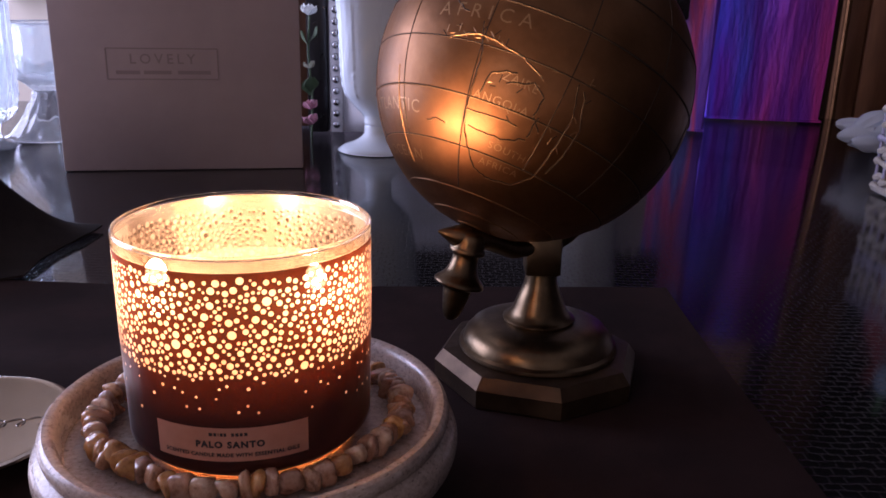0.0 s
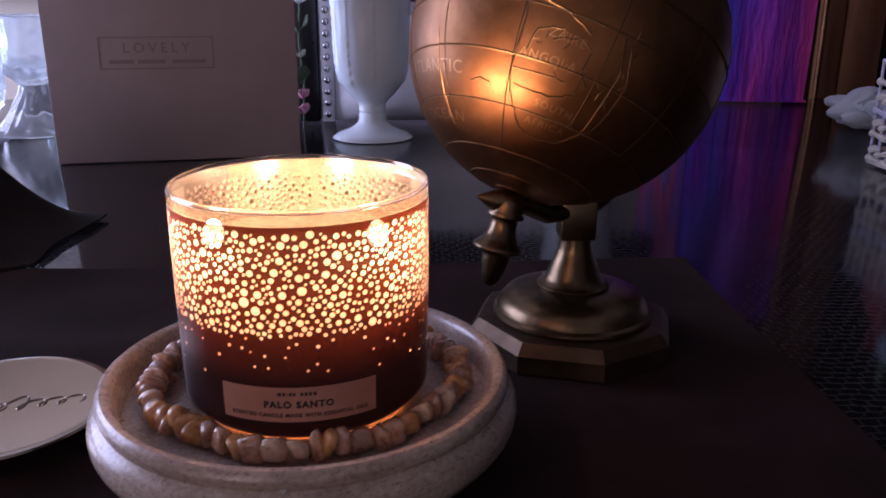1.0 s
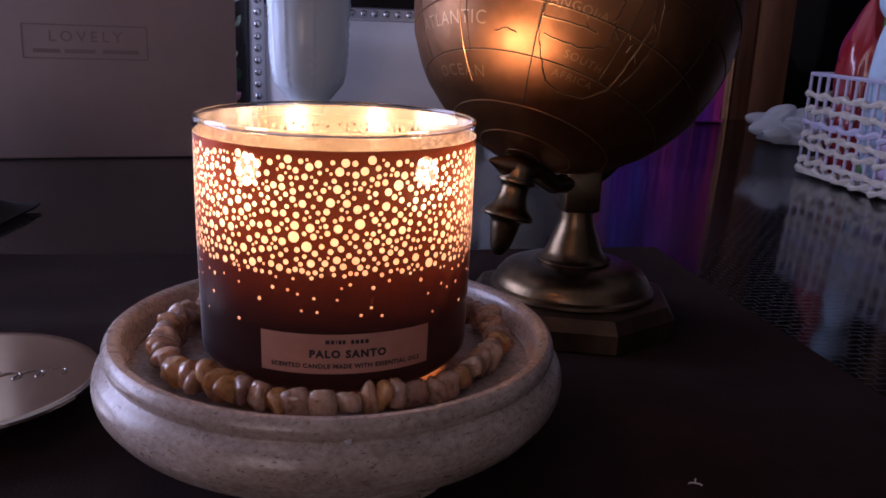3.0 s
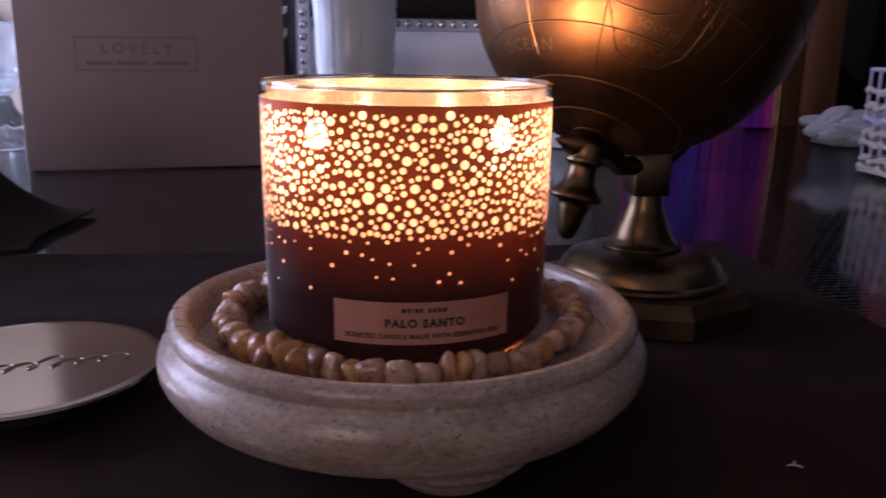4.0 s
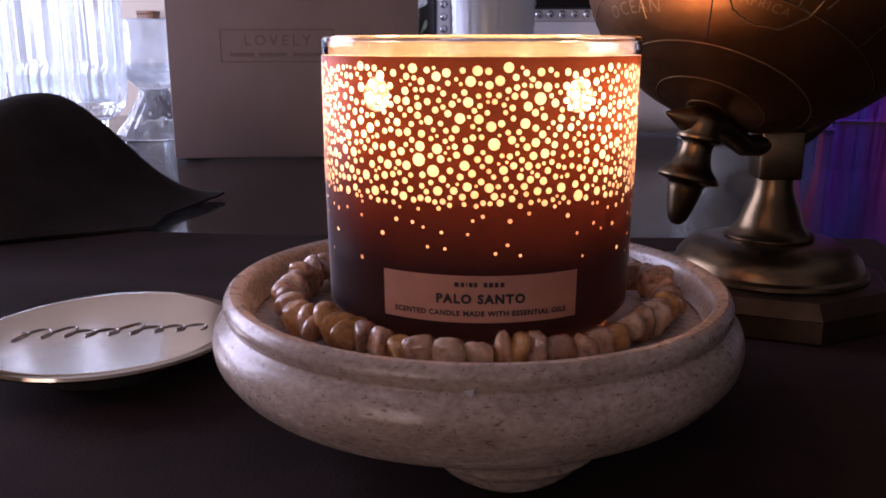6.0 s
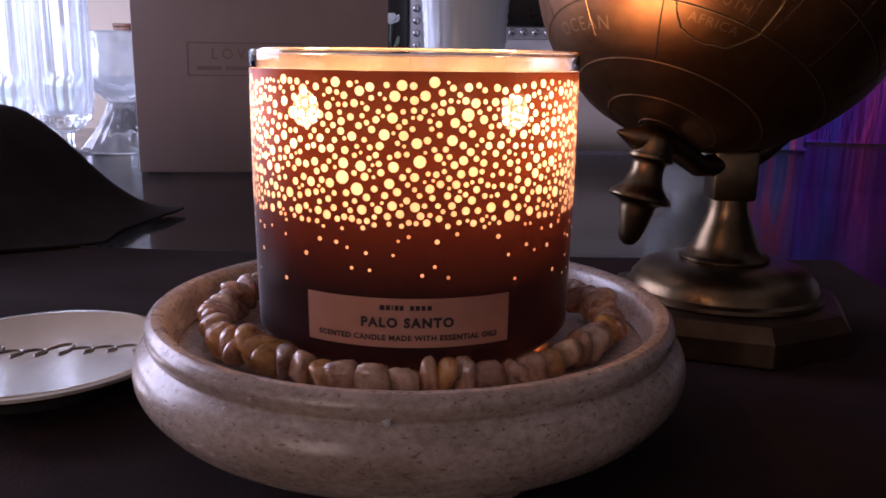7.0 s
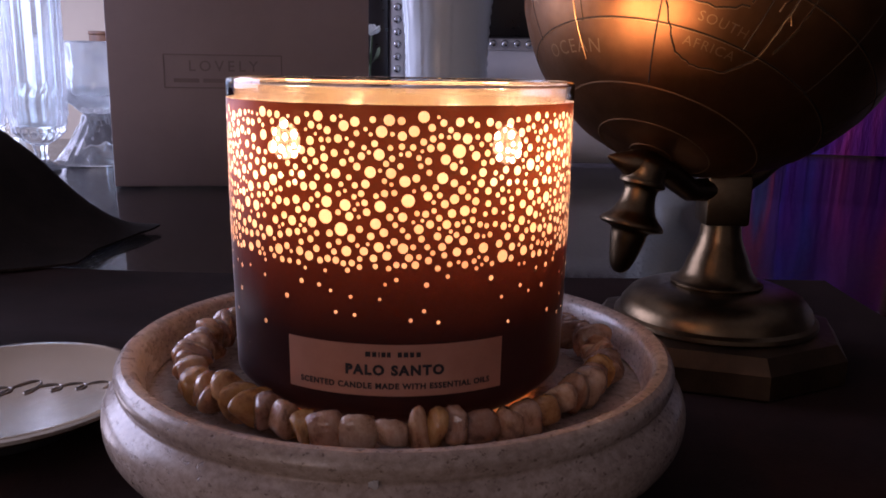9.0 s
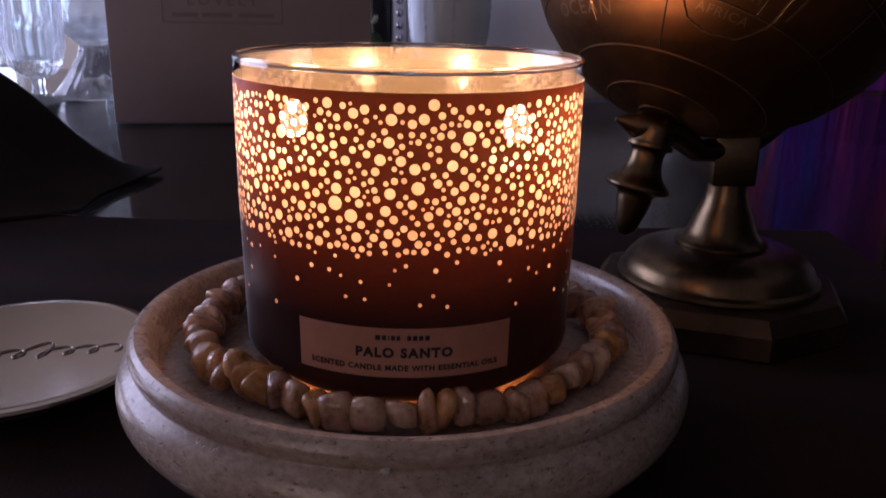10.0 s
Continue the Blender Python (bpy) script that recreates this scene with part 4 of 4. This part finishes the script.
# ---- purple gift bag ----
m_bag, n_, l_, b_ = mat("purple_iridescent_foil")
sx = tex(n_, l_, "noise", 7, 3, 0.5, (2.2, 1, 0.25))
cr = ramp(n_, l_, sx.outputs[0], (0.36, (0.16, 0.13, 1.0)), (0.46, (0.28, 0.06, 0.74)), (0.57, (0.42, 0.06, 0.64)), (0.68, (0.95, 0.10, 0.58)))
l_.new(cr.outputs[0], b_.inputs["Base Color"])
b_.inputs["Roughness"].default_value, b_.inputs["Metallic"].default_value = 0.34, 0.35
sg = tex(n_, l_, "noise", 30, 4, 0.6, (2, 1, 0.4))
bump(n_, l_, sg.outputs[0], b_, 0.8, 0.006)


def gift_bag(x, y, half, deep, yaw, material, label):
    bag = thing("gift_bag", pose(x, y, 0, 0, 0, yaw), label, "bag", "foil gift bags")

    def wall(u, v):
        a = 2 * math.pi * u
        sq = 1 / max(abs(math.cos(a)), abs(math.sin(a))) ** 0.85
        px = half * sq * math.cos(a) * (1 + 0.05 * v) + 0.008 * math.sin(6 * a + 3 * v) * v
        py = deep * sq * math.sin(a) * (1 + 0.5 * v) + 0.007 * math.sin(7 * a + 2 * v) * v
        return px, py, 0.001 + 0.42 * v
    part("body", sheet(96, 20, wall, 0.0008), material, bag)
    part("base_panel", block(half * 2.02, deep * 2.02, 0.004, 0.001, (0, 0, 0.0025)), material, bag)
    return bag


gift_bag(0.553, 1.495, 0.098, 0.030, -8, m_bag, "shiny purple foil gift bag standing open")
m_blue, n_, l_, b_ = mat("blue_iridescent_foil")
sx = tex(n_, l_, "noise", 8, 3, 0.5, (2.2, 1, 0.25))
cr = ramp(n_, l_, sx.outputs[0], (0.40, (0.30, 0.42, 1.0)), (0.54, (0.22, 0.26, 1.0)), (0.60, (0.95, 0.14, 0.42)), (0.68, (0.34, 0.14, 0.95)))
l_.new(cr.outputs[0], b_.inputs["Base Color"])
b_.inputs["Roughness"].default_value, b_.inputs["Metallic"].default_value = 0.34, 0.08
sg = tex(n_, l_, "noise", 30, 4, 0.6, (2, 1, 0.4))
bump(n_, l_, sg.outputs[0], b_, 0.8, 0.006)
gift_bag(0.332, 1.375, 0.085, 0.030, -14, m_blue, "shiny blue foil gift bag standing open")

# ---- crumpled tissue ----


def tissue(u, v):
    a = 2 * math.pi * u
    el = math.pi * (v - 0.5)
    d = Vector((math.cos(a) * math.cos(el), math.sin(a) * math.cos(el), math.sin(el)))
    k = 0.90 + 0.30 * noise.noise(d * 1.5 + Vector((3, 1, 0))) + 0.20 * abs(noise.noise(d * 2.6)) + 0.04 * noise.noise(d * 6)
    return d.x * 0.085 * k, d.y * 0.052 * k, max(0.0006, 0.020 + d.z * 0.030 * k)


wad = thing("crumpled_tissue", pose(0.655, 1.205, 0, 0, 0, -6), "crumpled bluish-white tissue paper lying on the table", "tissue")
part("wad", sheet(72, 36, tissue), M_TISSUE, wad)


def lobe(length, r, seed):
    def f(u, v):
        a = 2 * math.pi * u
        w = r * math.sin(math.pi * (0.02 + 0.96 * v)) ** 0.55 * (1 + 0.25 * noise.noise((2 * math.cos(a), 2 * math.sin(a), seed + 2 * v)))
        return (v - 0.5) * length, w * math.cos(a), w * math.sin(a) * 0.9
    return sheet(28, 16, f)


for k, (x, y, z, ln, r, ry, rz) in enumerate(((-0.052, -0.018, 0.040, 0.060, 0.016, -28, 10), (-0.070, -0.024, 0.024, 0.052, 0.014, -8, -6), (-0.058, -0.040, 0.0145, 0.060, 0.0125, 6, 20), (-0.010, -0.036, 0.026, 0.090, 0.016, 12, 8), (0.035, -0.040, 0.020, 0.070, 0.017, -8, -12))):
    part("fold", lobe(ln, r, k * 3.7), M_TISSUE, wad).matrix_basis = pose(x, y, z, 0, ry, rz)

# ---- wire basket ----
basket = thing("wire_basket", pose(0.489, 0.938, 0, 0, 0, 0), "lilac wire basket woven through with bleached straw", "basket")
BW, BD, BH = 0.30, 0.26, 0.116


def side(s):
    """Runs once round the basket: s from 0 to 1 gives the plan point."""
    p = [(0, 0), (-0.012, -BD), (BW, -BD), (BW, 0)]
    k = s * 4 % 4
    i = int(k)
    a, b = p[i], p[(i + 1) % 4]
    return a[0] + (b[0] - a[0]) * (k - i), a[1] + (b[1] - a[1]) * (k - i)


for i in range(56):
    x, y = side(i / 56)
    part("upright_wire", tube([(x, y, 0.004), (x, y, BH)], 0.0017, 6), M_WIRE, basket)
part("top_wire", tube([(*side(i / 56), BH) for i in range(56)], 0.0024, 6, True), M_WIRE, basket, "lilac wire rim")
part("bottom_board", block(BW, BD, 0.004, 0.001, (BW / 2 - 0.004, -BD / 2, 0.0032)), M_STRAW, basket)
for j, z in enumerate((0.006, 0.016, 0.034, 0.046, 0.060, 0.075, 0.092)):
    pts = []
    for i in range(56 * 4):
        s = i / (56 * 4)
        x, y = side(s)
        w = 0.0042 * math.sin(2 * math.pi * i / 8 + math.pi * j)
        k = int(s * 4)
        nx, ny = ((-1, 0), (0, -1), (1, 0), (0, 1))[k]
        pts.append((x + nx * w, y + ny * w, z + 0.002 * math.sin(i * 0.9)))
    part("straw_strand", tube(pts, [0.0036 + 0.0012 * math.sin(i * 1.57) for i in range(len(pts))], 6, True), M_STRAW if j not in (4,) else M_WIRE, basket)

red = thing("red_wrapped_gift", pose(0.531, 0.903, 0.0056), "red cellophane-wrapped gift standing in the basket", "gift")
part("wrap", lathe(smooth_profile([(0, 0.0), (0.024, 0.0), (0.028, 0.02), (0.0300, 0.08), (0.0305, 0.115), (0.027, 0.145), (0.018, 0.170), (0.010, 0.188), (0.006, 0.198), (0.016, 0.22), (0, 0.22)], 4), 48, lambda a, z: 1 + 0.04 * math.sin(7 * a + z * 60) + 0.02 * math.sin(13 * a - z * 90)), M_RED, red)
rb = thing("green_ribbon", pose(0.520, 0.868, 0.0056), "green ribbon leaf beside the red gift", "ribbon")
part("leaf", sheet(12, 24, lambda u, v: (0.016 * (u - 0.5) * math.sin(math.pi * min(1, 0.08 + v * 0.9)) + 0.010 * math.sin(3 * v), 0.004 * math.cos(6 * u), 0.26 * v), 0.0012), M_GREEN, rb)
pl = thing("plush_bundle", pose(0.523, 0.850, 0.0056), "pale blue plush bundle in the basket", "toy")
part("body", sheet(40, 24, lambda u, v: tuple(Vector((0.021 * math.cos(2 * math.pi * u) * math.sin(math.pi * v), 0.021 * math.sin(2 * math.pi * u) * math.sin(math.pi * v), 0.085 - 0.085 * math.cos(math.pi * v))) * (1 + 0.12 * noise.noise((3 * u, 4 * v, 0.5)))), 0), M_BLUE, pl)
bl = thing("plush_ball", pose(0.521, 0.848, 0.1750), "round pale blue plush ball on the bundle", "toy")
part("body", sheet(32, 20, lambda u, v: (0.021 * math.cos(2 * math.pi * u) * math.sin(math.pi * v), 0.020 * math.sin(2 * math.pi * u) * math.sin(math.pi * v), 0.024 - 0.024 * math.cos(math.pi * v)), 0), M_BLUE, bl)
pk = thing("plush_bundle", pose(0.516, 0.806, 0.0056), "small lilac plush bundle in the basket", "toy")
part("body", sheet(32, 20, lambda u, v: tuple(Vector((0.022 * math.cos(2 * math.pi * u) * math.sin(math.pi * v), 0.022 * math.sin(2 * math.pi * u) * math.sin(math.pi * v), 0.032 - 0.032 * math.cos(math.pi * v)))), 0), M_PINK, pk)

# ---- china cabinet by the far wall ----
cab = thing("china_cabinet", pose(1.24, 1.80, FLOOR), "tall dark walnut china cabinet with panelled glazed doors", "cabinet")
part("carcass", block(1.1, 0.40, 2.2, 0.008, (0, 0.05, 1.1005)), M_WOOD, cab)
m_dkglass = plain("dark_cabinet_glass", (0.004, 0.004, 0.005), 0.06)
part("side_glass", block(0.050, 0.008, 1.5, 0.001, (-0.528, -0.156, 1.30)), m_dkglass, cab, "narrow dark glass panel")
part("stile", block(0.040, 0.034, 1.56, 0.006, (-0.482, -0.168, 1.30)), M_WOOD, cab, "moulded walnut stile")
part("bead_moulding", tube([(-0.503, -0.186, 0.53), (-0.503, -0.186, 2.07)], 0.005, 8), M_BRASS, cab, "gilt bead moulding")
for k, x in enumerate((-0.205, 0.31)):
    dr = part("door", block(0.40, 0.012, 1.5, 0.002, (x, -0.158, 1.30)), m_dkglass, cab, "glazed cabinet door")
    for w, h, xx, zz in ((0.075, 1.5, x - 0.2175, 1.30), (0.06, 1.5, x + 0.215, 1.30), (0.36, 0.06, x, 0.58), (0.36, 0.06, x, 2.02)):
        part("door_frame", block(w, 0.03, h, 0.006, (xx, -0.172, zz)), M_WOOD, dr, "moulded walnut frame")
    part("handle", block(0.012, 0.02, 0.07, 0.003, (x + (0.21 if k == 0 else -0.21), -0.197, 1.15)), M_BRASS, dr, "brass handle")

# ---- small lint on the cloth and the dish ----
lint = bmesh.new()
for ax, ay in ((0.0042, 0.0), (-0.0022, 0.0030), (-0.0010, -0.0038)):
    b2 = tube([(0, 0, 0.0005), (ax * 0.6, ay * 0.6, 0.0009), (ax, ay, 0.0005)], 0.00045, 5)
    me = bpy.data.meshes.new("tmp")
    b2.to_mesh(me)
    b2.free()
    lint.from_mesh(me)
    bpy.data.meshes.remove(me)
tagged(part("lint_scrap", lint, M_LINT), "tiny white scrap of lint on the cloth", "lint").matrix_world = pose(0.0495, 0.2655, CL + 0.0003, 0, 0, 60) @ Matrix.Diagonal((0.7, 0.7, 0.7, 1))

speck = bmesh.new()
bmesh.ops.create_icosphere(speck, subdivisions=3, radius=0.0011)
for v in speck.verts:
    v.co *= 1 + 0.9 * noise.noise(v.co * 1500)
    v.co.y *= 0.35
    v.co.z *= 0.75
tagged(part("lint_scrap", speck, M_LINT), "tiny white scrap of lint stuck to the dish", "lint").matrix_world = pose(-0.0752, CY - 0.0811, 0.0420)
